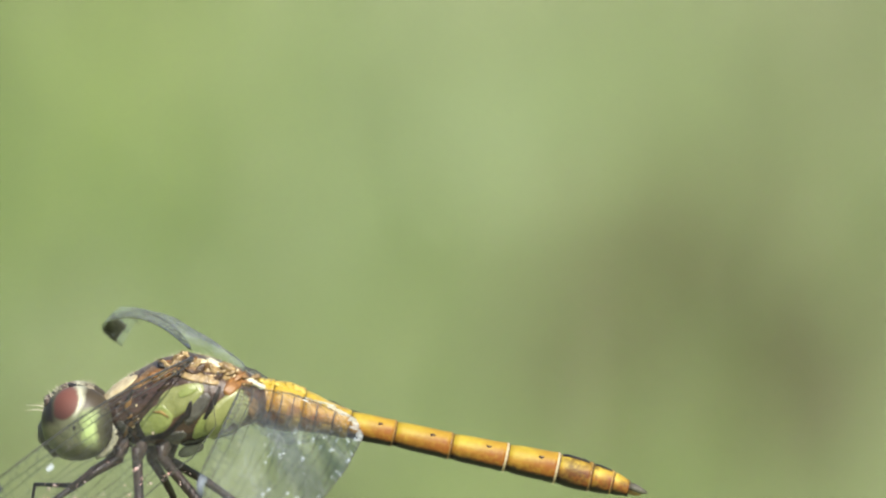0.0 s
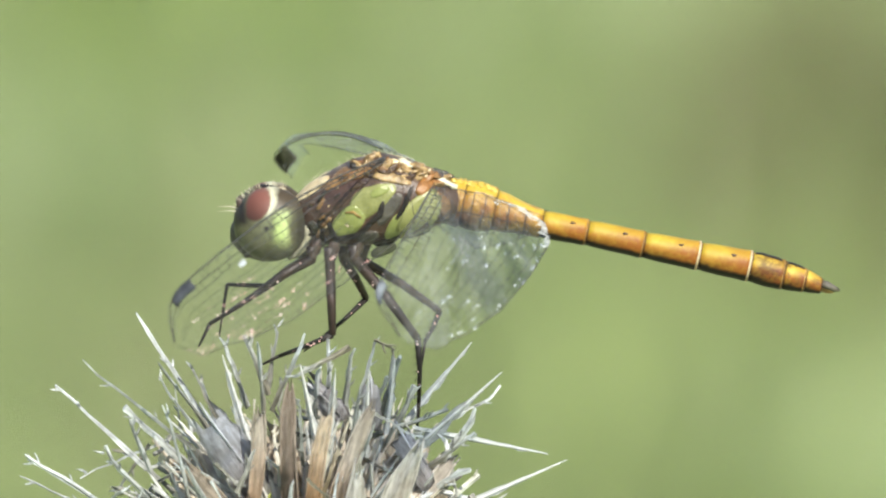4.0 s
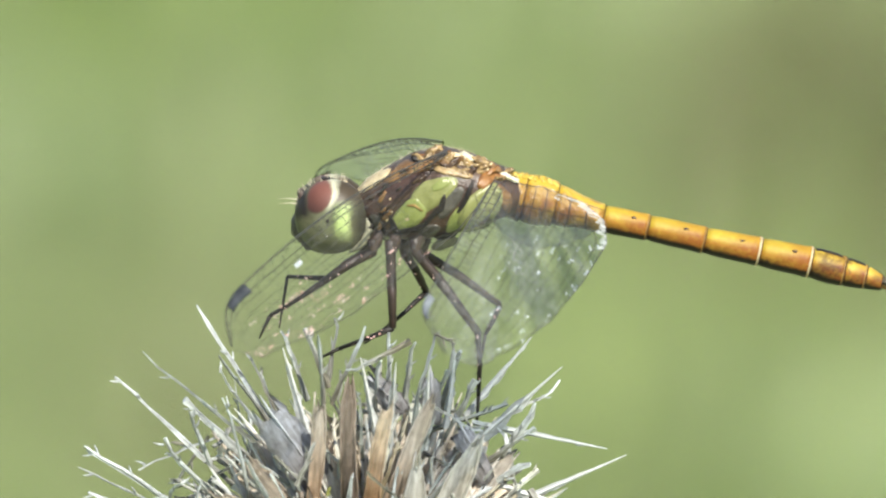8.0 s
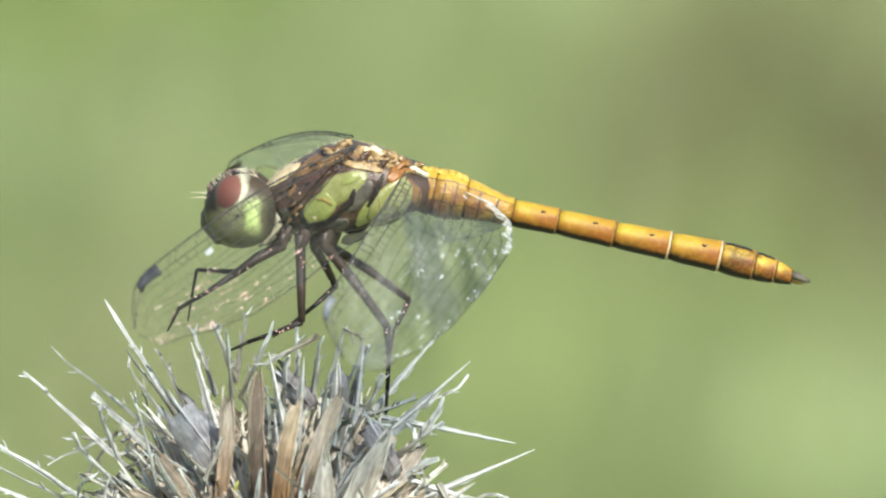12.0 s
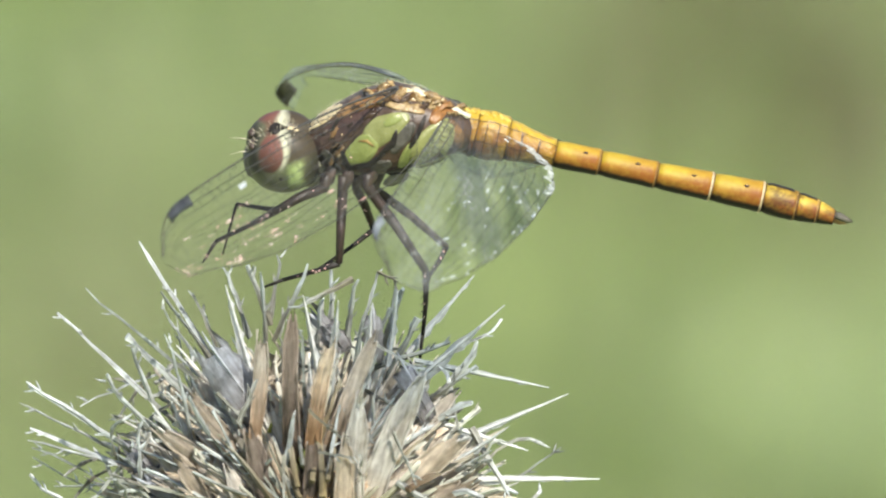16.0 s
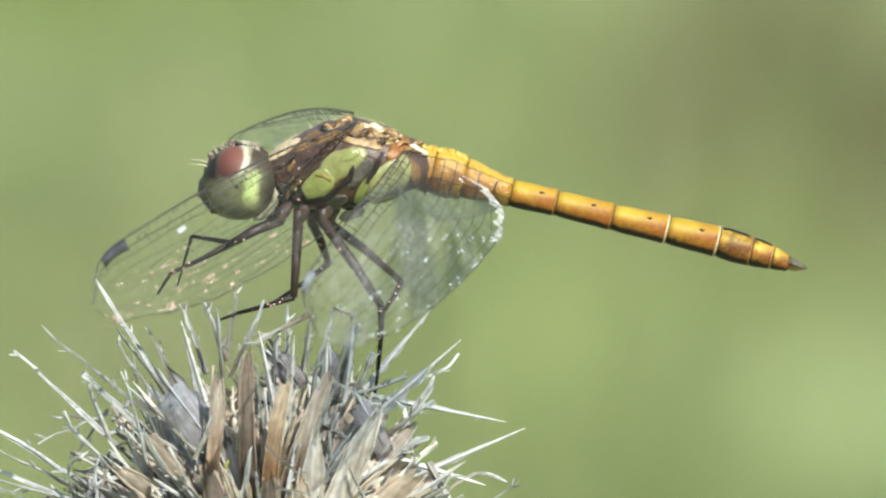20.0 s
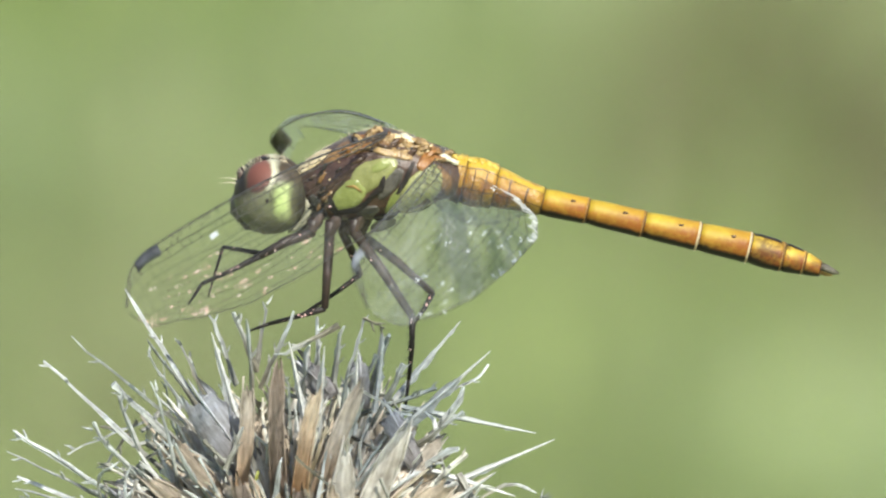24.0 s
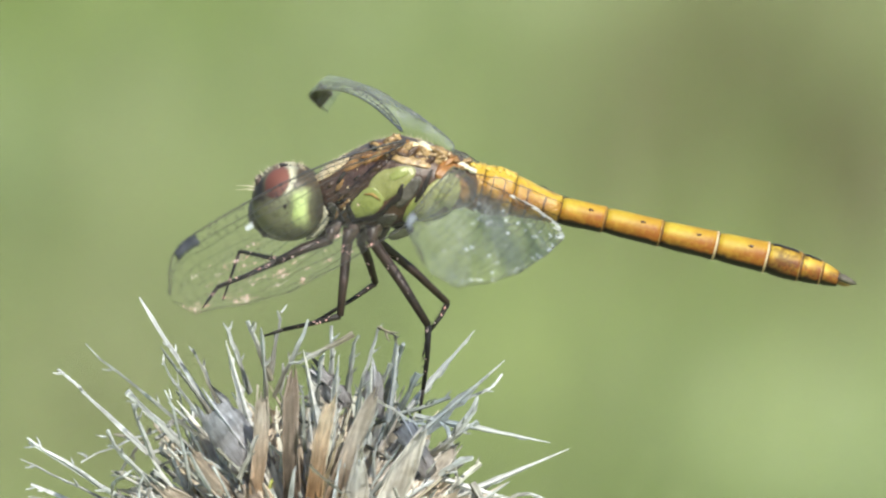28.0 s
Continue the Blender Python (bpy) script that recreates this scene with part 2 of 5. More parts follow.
def celled_material():
    """Amber squares parted by thin dark lines, yellow along the back, as on the first rings of the abdomen."""
    n = Nodes("celled_amber")
    uv = n.add("SeparateXYZ")
    n.link(n.coords("UV"), uv.inputs[0])
    wob = n.noise(700, 3, 0.6)

    def lines(value, times, shift, thin):
        m = n.add("Math")
        m.operation = "MULTIPLY_ADD"
        n.link(value, m.inputs[0])
        m.inputs[1].default_value, m.inputs[2].default_value = times, shift
        w = n.add("Math")
        w.operation = "MULTIPLY_ADD"
        n.link(wob, w.inputs[0])
        w.inputs[1].default_value = 0.35
        n.link(m.outputs[0], w.inputs[2])
        f = n.add("Math")
        f.operation = "FRACT"
        n.link(w.outputs[0], f.inputs[0])
        return n.ramp(f.outputs[0], [(0.0, (1, 1, 1)), (thin, (1, 1, 1)), (thin * 1.8, (0, 0, 0))])

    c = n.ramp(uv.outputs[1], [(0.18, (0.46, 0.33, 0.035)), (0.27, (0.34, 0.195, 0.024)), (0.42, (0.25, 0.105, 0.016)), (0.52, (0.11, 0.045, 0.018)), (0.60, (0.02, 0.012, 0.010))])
    c = n.mix(n.ramp(n.noise(1100, 4, 0.65), [(0.35, (0, 0, 0)), (0.70, (0.7, 0.7, 0.7))]), c, (0.43, 0.27, 0.04))
    c = n.mix(n.ramp(n.noise(800, 4, 0.65), [(0.50, (0, 0, 0)), (0.66, (0.8, 0.8, 0.8))]), c, (0.16, 0.06, 0.015))
    low = n.ramp(uv.outputs[1], [(0.24, (0, 0, 0)), (0.28, (1, 1, 1))])
    c = n.mix(n.mix(1.0, lines(uv.outputs[0], 2.6, 0.1, 0.07), low, "MULTIPLY"), c, (0.035, 0.018, 0.010))
    c = n.mix(lines(uv.outputs[1], 3.3, 0.05, 0.045), c, (0.04, 0.02, 0.010))
    n.bump(n.noise(2200, 4, 0.65), 0.8, 0.0002)
    return n.finish(c, 0.3)


def membrane_material(name, clear_tone, streak_tone, haze_low, haze_high, root_clear=(0.004, 0.011)):
    """Clear cellophane-like film: mostly see-through, with a sheen, partly painted in as grey haze, and darker streaks
    that fan out from the root.
    """
    n = Nodes(name)
    n.tree.nodes.remove(n.bsdf)
    xyz = n.add("SeparateXYZ")
    n.link(n.coords(), xyz.inputs[0])
    ahead = n.add("Math")
    ahead.operation = "ADD"
    n.link(xyz.outputs[0], ahead.inputs[0])
    ahead.inputs[1].default_value = 0.0025
    fan = n.add("Math")
    fan.operation = "ARCTAN2"
    n.link(xyz.outputs[1], fan.inputs[0])
    n.link(ahead.outputs[0], fan.inputs[1])
    far = n.add("Math")
    far.operation = "MULTIPLY"
    n.link(xyz.outputs[0], far.inputs[0])
    far.inputs[1].default_value = 14.0
    polar = n.add("CombineXYZ")
    n.link(fan.outputs[0], polar.inputs[0])
    n.link(far.outputs[0], polar.inputs[1])
    streak = n.noise(9.0, 5, 0.7, polar.outputs[0])
    broad = n.noise(3.4, 3, 0.6, polar.outputs[0])
    fine = n.noise(2600, 3, 0.7)
    clear = n.add("BsdfTransparent")
    out = n.add("MapRange")
    out.inputs["From Min"].default_value, out.inputs["From Max"].default_value = root_clear
    n.link(xyz.outputs[0], out.inputs["Value"])
    n.link(n.mix(out.outputs[0], (0.97, 0.975, 0.975), n.ramp(broad, [(0.50, clear_tone), (0.60, streak_tone)])), clear.inputs[0])
    haze = n.add("BsdfDiffuse")
    haze.inputs[0].default_value = (0.86, 0.90, 0.90, 1)
    through_ = n.add("BsdfTranslucent")
    through_.inputs[0].default_value = (0.86, 0.90, 0.90, 1)
    milk = n.add("MixShader")
    milk.inputs[0].default_value = 0.4
    n.link(haze.outputs[0], milk.inputs[1])
    n.link(through_.outputs[0], milk.inputs[2])
    # pale haze paints the milky sheen into the film
    veil = n.ramp(streak, [(0.40, (haze_low,) * 3), (0.68, (haze_high,) * 3)])
    veil = n.mix(1.0, veil, out.outputs[0], "MULTIPLY")
    veil = n.mix(1.0, veil, n.ramp(fine, [(0.35, (0.55, 0.55, 0.55)), (0.65, (1.3, 1.3, 1.3))]), "MULTIPLY")
    gloss = n.add("BsdfGlossy", Roughness=0.24)
    gloss.inputs[0].default_value = (1.0, 0.96, 0.94, 1)
    b = n.add("Bump", Strength=0.9, Distance=0.00012)
    n.link(n.noise(900, 4, 0.7), b.inputs["Height"])
    n.link(b.outputs[0], gloss.inputs["Normal"])
    m1, m2 = n.add("MixShader"), n.add("MixShader")
    n.link(veil, m1.inputs[0])
    n.link(clear.outputs[0], m1.inputs[1])
    n.link(milk.outputs[0], m1.inputs[2])
    w = n.add("LayerWeight", Blend=0.08)
    soft = n.add("Math")
    soft.operation, soft.use_clamp = "MULTIPLY", True
    n.link(w.outputs["Fresnel"], soft.inputs[0])
    soft.inputs[1].default_value = 0.16
    cap = n.add("Math")
    cap.operation = "MINIMUM"
    n.link(soft.outputs[0], cap.inputs[0])
    cap.inputs[1].default_value = 0.06
    n.link(cap.outputs[0], m2.inputs[0])
    n.link(m1.outputs[0], m2.inputs[1])
    n.link(gloss.outputs[0], m2.inputs[2])
    n.link(m2.outputs[0], n.out.inputs[0])
    return n.mat


def meadow_material():
    """Turf seen from afar: soil, dry thatch and green growth in soft patches."""
    n = Nodes("meadow_turf")
    big = n.noise(3.5, 3, 0.5)
    mid = n.noise(22, 4, 0.6)
    fine = n.noise(260, 3, 0.6)
    c = n.ramp(big, [(0.30, (0.17, 0.23, 0.08)), (0.50, (0.23, 0.27, 0.12)), (0.70, (0.29, 0.30, 0.17))])
    c = n.mix(n.ramp(mid, [(0.4, (0, 0, 0)), (0.7, (0.6, 0.6, 0.6))]), c, (0.19, 0.26, 0.08))
    c = n.mix(0.5, c, n.ramp(fine, [(0.3, (0.6, 0.6, 0.6)), (0.7, (1.25, 1.25, 1.25))]), "MULTIPLY")
    n.bump(fine, 0.4, 0.006)
    return n.finish(c, 0.9)


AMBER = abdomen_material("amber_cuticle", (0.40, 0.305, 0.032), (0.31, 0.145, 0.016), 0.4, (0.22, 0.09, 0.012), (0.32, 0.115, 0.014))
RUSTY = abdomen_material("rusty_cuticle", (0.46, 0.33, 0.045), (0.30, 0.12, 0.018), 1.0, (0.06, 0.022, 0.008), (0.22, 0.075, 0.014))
EYE_MAT = eye_material()
CELLED = celled_material()
FILM = membrane_material("wing_film", (0.97, 0.975, 0.97), (0.94, 0.95, 0.96), 0.005, 0.035)
STREAKED_FILM = membrane_material("streaked_wing_film", (0.95, 0.96, 0.97), (0.42, 0.47, 0.53), 0.012, 0.20)
# strong pale haze that paints the sheen of the hindwing's edge
EDGE_SHEEN = membrane_material("wing_edge_sheen", (0.95, 0.96, 0.97), (0.90, 0.92, 0.94), 0.25, 0.9, (-0.001, 0.0))
# far forewing: its edge-on greyness and sky sheen put into the tones
CURLED_FILM = membrane_material("grey_wing_film", (0.88, 0.91, 0.93), (0.66, 0.71, 0.75), 0.10, 0.34, (0.002, 0.006))
MEADOW = meadow_material()
BROWN = mottled("brown_cuticle", (0.016, 0.010, 0.008), (0.115, 0.066, 0.040), 0.0008, 0.36, 0.6)
GOLD = mottled("golden_cuticle", (0.08, 0.046, 0.019), (0.52, 0.37, 0.17), 0.0005, 0.24, 1.0)
CHESTNUT = mottled("chestnut_cuticle", (0.05, 0.026, 0.011), (0.34, 0.19, 0.07), 0.0007, 0.32, 0.9)
CREAM = mottled("cream_cuticle", (0.42, 0.30, 0.14), (0.76, 0.66, 0.42), 0.0006, 0.32, 0.4)
YELLOWISH = mottled("yellow_olive_cuticle", (0.16, 0.17, 0.055), (0.30, 0.31, 0.125), 0.0014, 0.34, 0.5)
TAN_CUTICLE = mottled("tan_cuticle", (0.12, 0.06, 0.02), (0.44, 0.28, 0.09), 0.0005, 0.4, 0.5)
RUST = mottled("rust_cuticle", (0.10, 0.04, 0.012), (0.36, 0.17, 0.045), 0.0005, 0.38, 0.5)
TEMPLE = mottled("temple_cuticle", (0.17, 0.165, 0.11), (0.38, 0.36, 0.26), 0.0006, 0.4, 0.4)
CREST = mottled("yellow_crest", (0.36, 0.24, 0.03), (0.66, 0.52, 0.12), 0.0006, 0.35, 0.6)
GREEN = mottled("lime_cuticle", (0.165, 0.195, 0.048), (0.275, 0.305, 0.105), 0.0013, 0.28, 0.5)
OLIVE = mottled("olive_cuticle", (0.12, 0.14, 0.05), (0.30, 0.33, 0.13), 0.0006, 0.35, 0.3)
PALE = mottled("pale_cuticle", (0.45, 0.42, 0.28), (0.72, 0.70, 0.55), 0.0004, 0.4, 0.4)
JOINT = mottled("pale_joint", (0.36, 0.26, 0.13), (0.58, 0.49, 0.32), 0.0004, 0.5, 0.4)
GREY_CUTICLE = mottled("grey_cuticle", (0.024, 0.021, 0.018), (0.13, 0.12, 0.10), 0.0007, 0.4, 0.8)
DARK_FLANK = mottled("dark_flank_cuticle", (0.016, 0.010, 0.008), (0.10, 0.055, 0.042), 0.0010, 0.36, 0.7)
BLACK = mottled("black_cuticle", (0.006, 0.006, 0.006), (0.035, 0.028, 0.024), 0.0005, 0.5, 0.6)
BLACK.node_tree.nodes["Principled BSDF"].inputs["Specular IOR Level"].default_value = 0.28
VEIN = mottled("wing_vein", (0.018, 0.016, 0.014), (0.10, 0.095, 0.085), 0.0010, 0.25, 0.2)
STIGMA = mottled("wing_stigma", (0.012, 0.014, 0.016), (0.06, 0.066, 0.072), 0.0008, 0.3, 0.3)
# the near hindwing's stigma, lightened to paint in its reflection
SHEEN_STIGMA = mottled("sheen_wing_stigma", (0.06, 0.068, 0.075), (0.26, 0.29, 0.31), 0.0008, 0.2, 0.3)
# colour of the sun glints that are modelled as specks
GLINT = mottled("rosy_glint", (0.95, 0.40, 0.33), (0.98, 0.93, 0.90), 0.0012, 0.35, 0.1)
# near-white colour for glints on the wings
WHITE_GLINT = mottled("white_glint", (0.62, 0.70, 0.74), (0.90, 0.94, 0.95), 0.0006, 0.15, 0.3)
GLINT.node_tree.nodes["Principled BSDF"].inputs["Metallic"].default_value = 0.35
FEMUR = mottled("leg_cuticle", (0.009, 0.007, 0.006), (0.060, 0.038, 0.031), 0.0007, 0.45, 0.6)
HIP = mottled("hip_cuticle", (0.015, 0.010, 0.008), (0.11, 0.075, 0.06), 0.0008, 0.45, 0.5)
TAIL = mottled("tail_cuticle", (0.03, 0.028, 0.02), (0.12, 0.11, 0.07), 0.0006, 0.5, 0.4)
HAIR = mottled("pale_hair", (0.45, 0.40, 0.28), (0.75, 0.70, 0.55), 0.0005, 0.5, 0.1)
# strong streaks paint the sunlit edges and dark sides of the spines
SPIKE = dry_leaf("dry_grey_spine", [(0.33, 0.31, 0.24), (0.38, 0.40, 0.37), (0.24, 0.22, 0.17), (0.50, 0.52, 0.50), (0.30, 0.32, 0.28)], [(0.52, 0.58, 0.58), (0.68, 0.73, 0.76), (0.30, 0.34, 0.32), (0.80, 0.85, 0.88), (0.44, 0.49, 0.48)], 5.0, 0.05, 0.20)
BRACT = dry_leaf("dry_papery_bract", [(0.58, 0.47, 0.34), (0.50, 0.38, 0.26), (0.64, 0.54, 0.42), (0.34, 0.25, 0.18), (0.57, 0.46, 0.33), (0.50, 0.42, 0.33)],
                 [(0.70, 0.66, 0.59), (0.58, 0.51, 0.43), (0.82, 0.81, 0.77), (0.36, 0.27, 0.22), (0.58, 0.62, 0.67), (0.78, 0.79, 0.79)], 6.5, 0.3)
# foot tones: own tan, deepened to paint the brown shade in the gaps
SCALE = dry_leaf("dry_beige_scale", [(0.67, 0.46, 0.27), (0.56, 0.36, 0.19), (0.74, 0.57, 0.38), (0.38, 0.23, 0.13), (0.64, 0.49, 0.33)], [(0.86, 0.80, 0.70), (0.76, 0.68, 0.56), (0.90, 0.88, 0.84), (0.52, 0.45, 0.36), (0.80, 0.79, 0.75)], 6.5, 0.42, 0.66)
DARK_BRACT = dry_leaf("dark_brown_bract", [(0.17, 0.115, 0.085), (0.21, 0.15, 0.11)], [(0.25, 0.20, 0.165), (0.31, 0.26, 0.22)], 6.0, 0.1, 0.55)
# mauve-grey stands for bracts in shade, painted as base colour
SHADED_BRACT = dry_leaf("shaded_mauve_bract", [(0.33, 0.32, 0.34), (0.40, 0.39, 0.41)], [(0.40, 0.43, 0.50), (0.50, 0.54, 0.60)], 6.0, 0.15, 0.66)
WHITE_BLADE = varied("whitish_blade", [(0.50, 0.54, 0.54), (0.72, 0.75, 0.76), (0.82, 0.84, 0.84)], 0.0006, 0.5, 0.08)
MOSSY = mottled("mossy_fleck", (0.16, 0.19, 0.04), (0.36, 0.38, 0.10), 0.0005, 0.7, 0.4)
OLIVE_RIB = dry_leaf("olive_brown_rib", [(0.20, 0.16, 0.08), (0.26, 0.22, 0.13), (0.15, 0.10, 0.06), (0.22, 0.22, 0.13)], [(0.46, 0.44, 0.34), (0.66, 0.66, 0.60), (0.34, 0.32, 0.25), (0.55, 0.57, 0.50)], 7.0, 0.0, 0.35)
CORE = mottled("receptacle", (0.34, 0.22, 0.13), (0.60, 0.43, 0.27), 0.0012, 0.8, 0.8)
STEM = mottled("dry_stem", (0.16, 0.14, 0.08), (0.36, 0.31, 0.20), 0.002, 0.75, 0.6)
GRASS = islands("grass_blades", [(0.195, 0.28, 0.08), (0.275, 0.34, 0.13), (0.235, 0.32, 0.11), (0.35, 0.365, 0.21)], 0.01, 0.6, 0.3)
FRESH = islands("fresh_leaves", [(0.31, 0.42, 0.12), (0.38, 0.47, 0.16), (0.28, 0.39, 0.11)], 0.01, 0.5, 0.3)
STRAW = islands("brown_straw", [(0.10, 0.075, 0.04), (0.15, 0.11, 0.06), (0.07, 0.05, 0.03)], 0.01, 0.8, 0.1)
SILVER = islands("silvery_leaves", [(0.49, 0.575, 0.34), (0.44, 0.54, 0.30)], 0.01, 0.6, 0.2)


# ---- mesh helpers ----
def part(name, bm, material, parent=None, label=""):
    """Links a bmesh, drawn in millimetres, as one mesh object under its thing."""
    if isinstance(bm, bpy.types.Mesh):
        mesh = bm
    else:
        bmesh.ops.scale(bm, vec=(MM, MM, MM), verts=bm.verts)
        mesh = bpy.data.meshes.new(name)
        bm.to_mesh(mesh)
        bm.free()
        for p in mesh.polygons:
            p.use_smooth = True
        mesh.materials.append(material)
    ob = new(name, mesh)
    if parent:
        ob.parent = parent
    return tagged(ob, label) if label else ob


def frame_along(d):
    """Two unit vectors square to d."""
    d = d.normalized()
    a = d.cross(Vector((0, 1, 0)))
    if a.length < 0.1:
        a = d.cross(Vector((1, 0, 0)))
    a.normalize()
    return a, d.cross(a)


def tube(bm, points, radii, sides=8, flat=1.0, caps=True):
    """A tapering tube through points; flat squeezes it along its second axis."""
    points = [Vector(p) for p in points]
    rings = []
    n = len(points)
    for i, (p, r) in enumerate(zip(points, radii)):
        d = points[min(i + 1, n - 1)] - points[max(i - 1, 0)]
        a, b = frame_along(d)
        rings.append([bm.verts.new(p + a * r * math.cos(k) + b * r * flat * math.sin(k))
                      for k in (2 * math.pi * j / sides for j in range(sides))])
    for r0, r1 in zip(rings, rings[1:]):
        for j in range(sides):
            k = (j + 1) % sides
            bm.faces.new((r0[j], r0[k], r1[k], r1[j]))
    if caps:
        bm.faces.new(rings[0][::-1])
        bm.faces.new(rings[-1])
    return bm


def ball(bm, centre, radii, turn=(0, 0, 0), rough=0.0, u=20, v=14):
    """A rounded lump with unequal radii, turned by degrees, with an uneven skin."""
    m = pose(*centre, *turn)
    made = bmesh.ops.create_uvsphere(bm, u_segments=u, v_segments=v, radius=1)["verts"]
    for w in made:
        k = 1 + rough * noise.noise(w.co * 2.3 + Vector(centre))
        w.co = m @ Vector((w.co.x * radii[0] * k, w.co.y * radii[1] * k, w.co.z * radii[2] * k))
    return bm


def side(u, v, y):
    """The point that lies u right of and v above the body's middle in the slanting side view, y beyond the middle plane."""
    return Vector((u, y, (v - y * SIN) / COS))


# ---- ground ----
def build_ground():
    bm = bmesh.new()
    edges = [-3000, -400, -60, -12, -5, -2, -1, 0, 1, 2, 3, 3.5, 4, 4.5, 5, 6, 8, 12, 25, 60, 400, 3000]
    grid = []
    for y in edges:
        row = []
        for x in edges:
            z = 0.04 * noise.noise(Vector((x * 0.3, y * 0.3, 0))) if max(abs(x), abs(y)) < 30 else 0
            row.append(bm.verts.new((x * 1000, y * 1000, (z - 0.02) * 1000)))
        grid.append(row)
    for a, b in zip(grid, grid[1:]):
        for j in range(len(edges) - 1):
            bm.faces.new((a[j], a[j + 1], b[j + 1], b[j]))
    return tagged(part("ground", bm, MEADOW), "sunlit meadow turf, green with dry thatch", "ground", kind="structure")


def blades(name, material, centre, spread, count, height, width, lean, seed, label, category):
    """Many leaf blades in one mesh, standing on the ground round a centre (metres)."""
    rnd = random.Random(seed)
    verts, faces = [], []
    for _ in range(count):
        a, r = rnd.uniform(0, 2 * math.pi), math.sqrt(rnd.random())
        x, y = centre[0] + spread[0] * r * math.cos(a), centre[1] + spread[1] * r * math.sin(a)
        h, w = height * rnd.uniform(0.5, 1.2), width * rnd.uniform(0.7, 1.3)
        b, l = rnd.uniform(0, 2 * math.pi), lean * rnd.uniform(0.2, 1.2)
        sx, sy = math.cos(b), math.sin(b)
        i = len(verts)
        for f, k in ((0, 1), (0.55, 0.8), (1, 0.08)):
            ox, oy, oz = x - sy * l * h * f * f, y + sx * l * h * f * f, h * (f - 0.25 * l * f * f) - 0.045
            verts += [(ox - sx * w * k, oy - sy * w * k, oz), (ox + sx * w * k, oy + sy * w * k, oz)]
        faces += [(i, i + 1, i + 3, i + 2), (i + 2, i + 3, i + 5, i + 4)]
    mesh = bpy.data.meshes.new(name)
    mesh.from_pydata(verts, [], faces)
    mesh.materials.append(material)
    return tagged(new(name, mesh), label, category, kind="stuff")


def on_ground(u, v):
    """Where the line of sight through (u, v) mm from the aim meets the ground."""
    p = AIM + RIGHT * u * MM + UP * v * MM
    w = p - EYE
    return EYE + w * (EYE.z / -w.z)


def build_background():
    build_ground()
    blades("meadow_grass", GRASS, (0.05, 4.1), (0.9, 1.7), 15000, 0.10, 0.0022, 0.8, 3, "short sunlit meadow grass, yellowish green", "grass")
    for u, v, sx, sy, n, h, mat, seed, name, label, cat in (
            (27.0, 8.0, 0.034, 0.16, 3600, 0.05, STRAW, 5, "dry_tussock", "brown withered tussock in the meadow grass", "dry grass"),
            (-12, 0, 0.055, 0.24, 2700, 0.04, STRAW, 9, "dry_tussock", "thin withered patch in the meadow grass", "dry grass"),
            (37, 24, 0.05, 0.20, 1100, 0.05, STRAW, 12, "dry_tussock", "brown withered tussock in the meadow grass", "dry grass"),
            (-24, 13, 0.065, 0.18, 2400, 0.05, SILVER, 13, "silvery_herb", "pale silvery green low herb", "plants"),
            (-7, 15, 0.05, 0.14, 900, 0.05, SILVER, 14, "silvery_herb", "pale silvery green low herb", "plants"),
            (-16, 23, 0.05, 0.25, 600, 0.07, FRESH, 6, "clover_patch", "patch of fresh green low leaves", "plants"),
            (33, -15, 0.03, 0.08, 700, 0.05, SILVER, 7, "silvery_herb", "pale silvery green low herb", "plants"),
            (22.5, -9, 0.05, 0.16, 200, 0.06, FRESH, 8, "clover_patch", "patch of fresh green low leaves", "plants"),
            (13, 28, 0.045, 0.20, 1700, 0.05, SILVER, 10, "silvery_herb", "pale grey-green low herb", "plants")):
        p = on_ground(u, v)
        blades(name, mat, (p.x, p.y), (sx, sy), n, h, 0.004, 0.9, seed, label, cat)


# ---- thistle ----
GLOBE = 0.95 / MM


def spike_mesh(name, length, radius, bend, seed, material):
    """A stiff dry spine along z from the foot, a little bent, knobbly, with small barbs and a crooked end."""
    rnd = random.Random(seed)
    bm = bmesh.new()
    pts, rad = [], []
    hook = rnd.choice((0, 0, 0.3, -0.35, 0.5))
    blunt = rnd.choice((0.25, 0.3, 0.5, 0.75))
    for i in range(8):
        f = i / 7
        pts.append((bend * f * f + rnd.uniform(-0.06, 0.06) + (hook if i == 7 else 0), rnd.uniform(-0.06, 0.06), length * f))
        rad.append(radius * ((1.08 - 0.52 * f) if i < 7 else blunt) * rnd.uniform(0.75, 1.3))
    tube(bm, pts, rad, 4, 0.7)
    for _ in range(3):
        f = rnd.uniform(0.35, 0.97)
        a = rnd.uniform(0, 2 * math.pi)
        p = Vector((bend * f * f, 0, length * f))
        tube(bm, [p, p + Vector((math.cos(a) * 0.3, math.sin(a) * 0.3, 0.25)), p + Vector((math.cos(a) * 0.5, math.sin(a) * 0.5, 0.55))], [0.11, 0.07, 0.02], 4)
    bmesh.ops.scale(bm, vec=(MM, MM, MM), verts=bm.verts)
    mesh = bpy.data.meshes.new(name)
    bm.to_mesh(mesh)
    bm.free()
    mesh.materials.append(material)
    return mesh


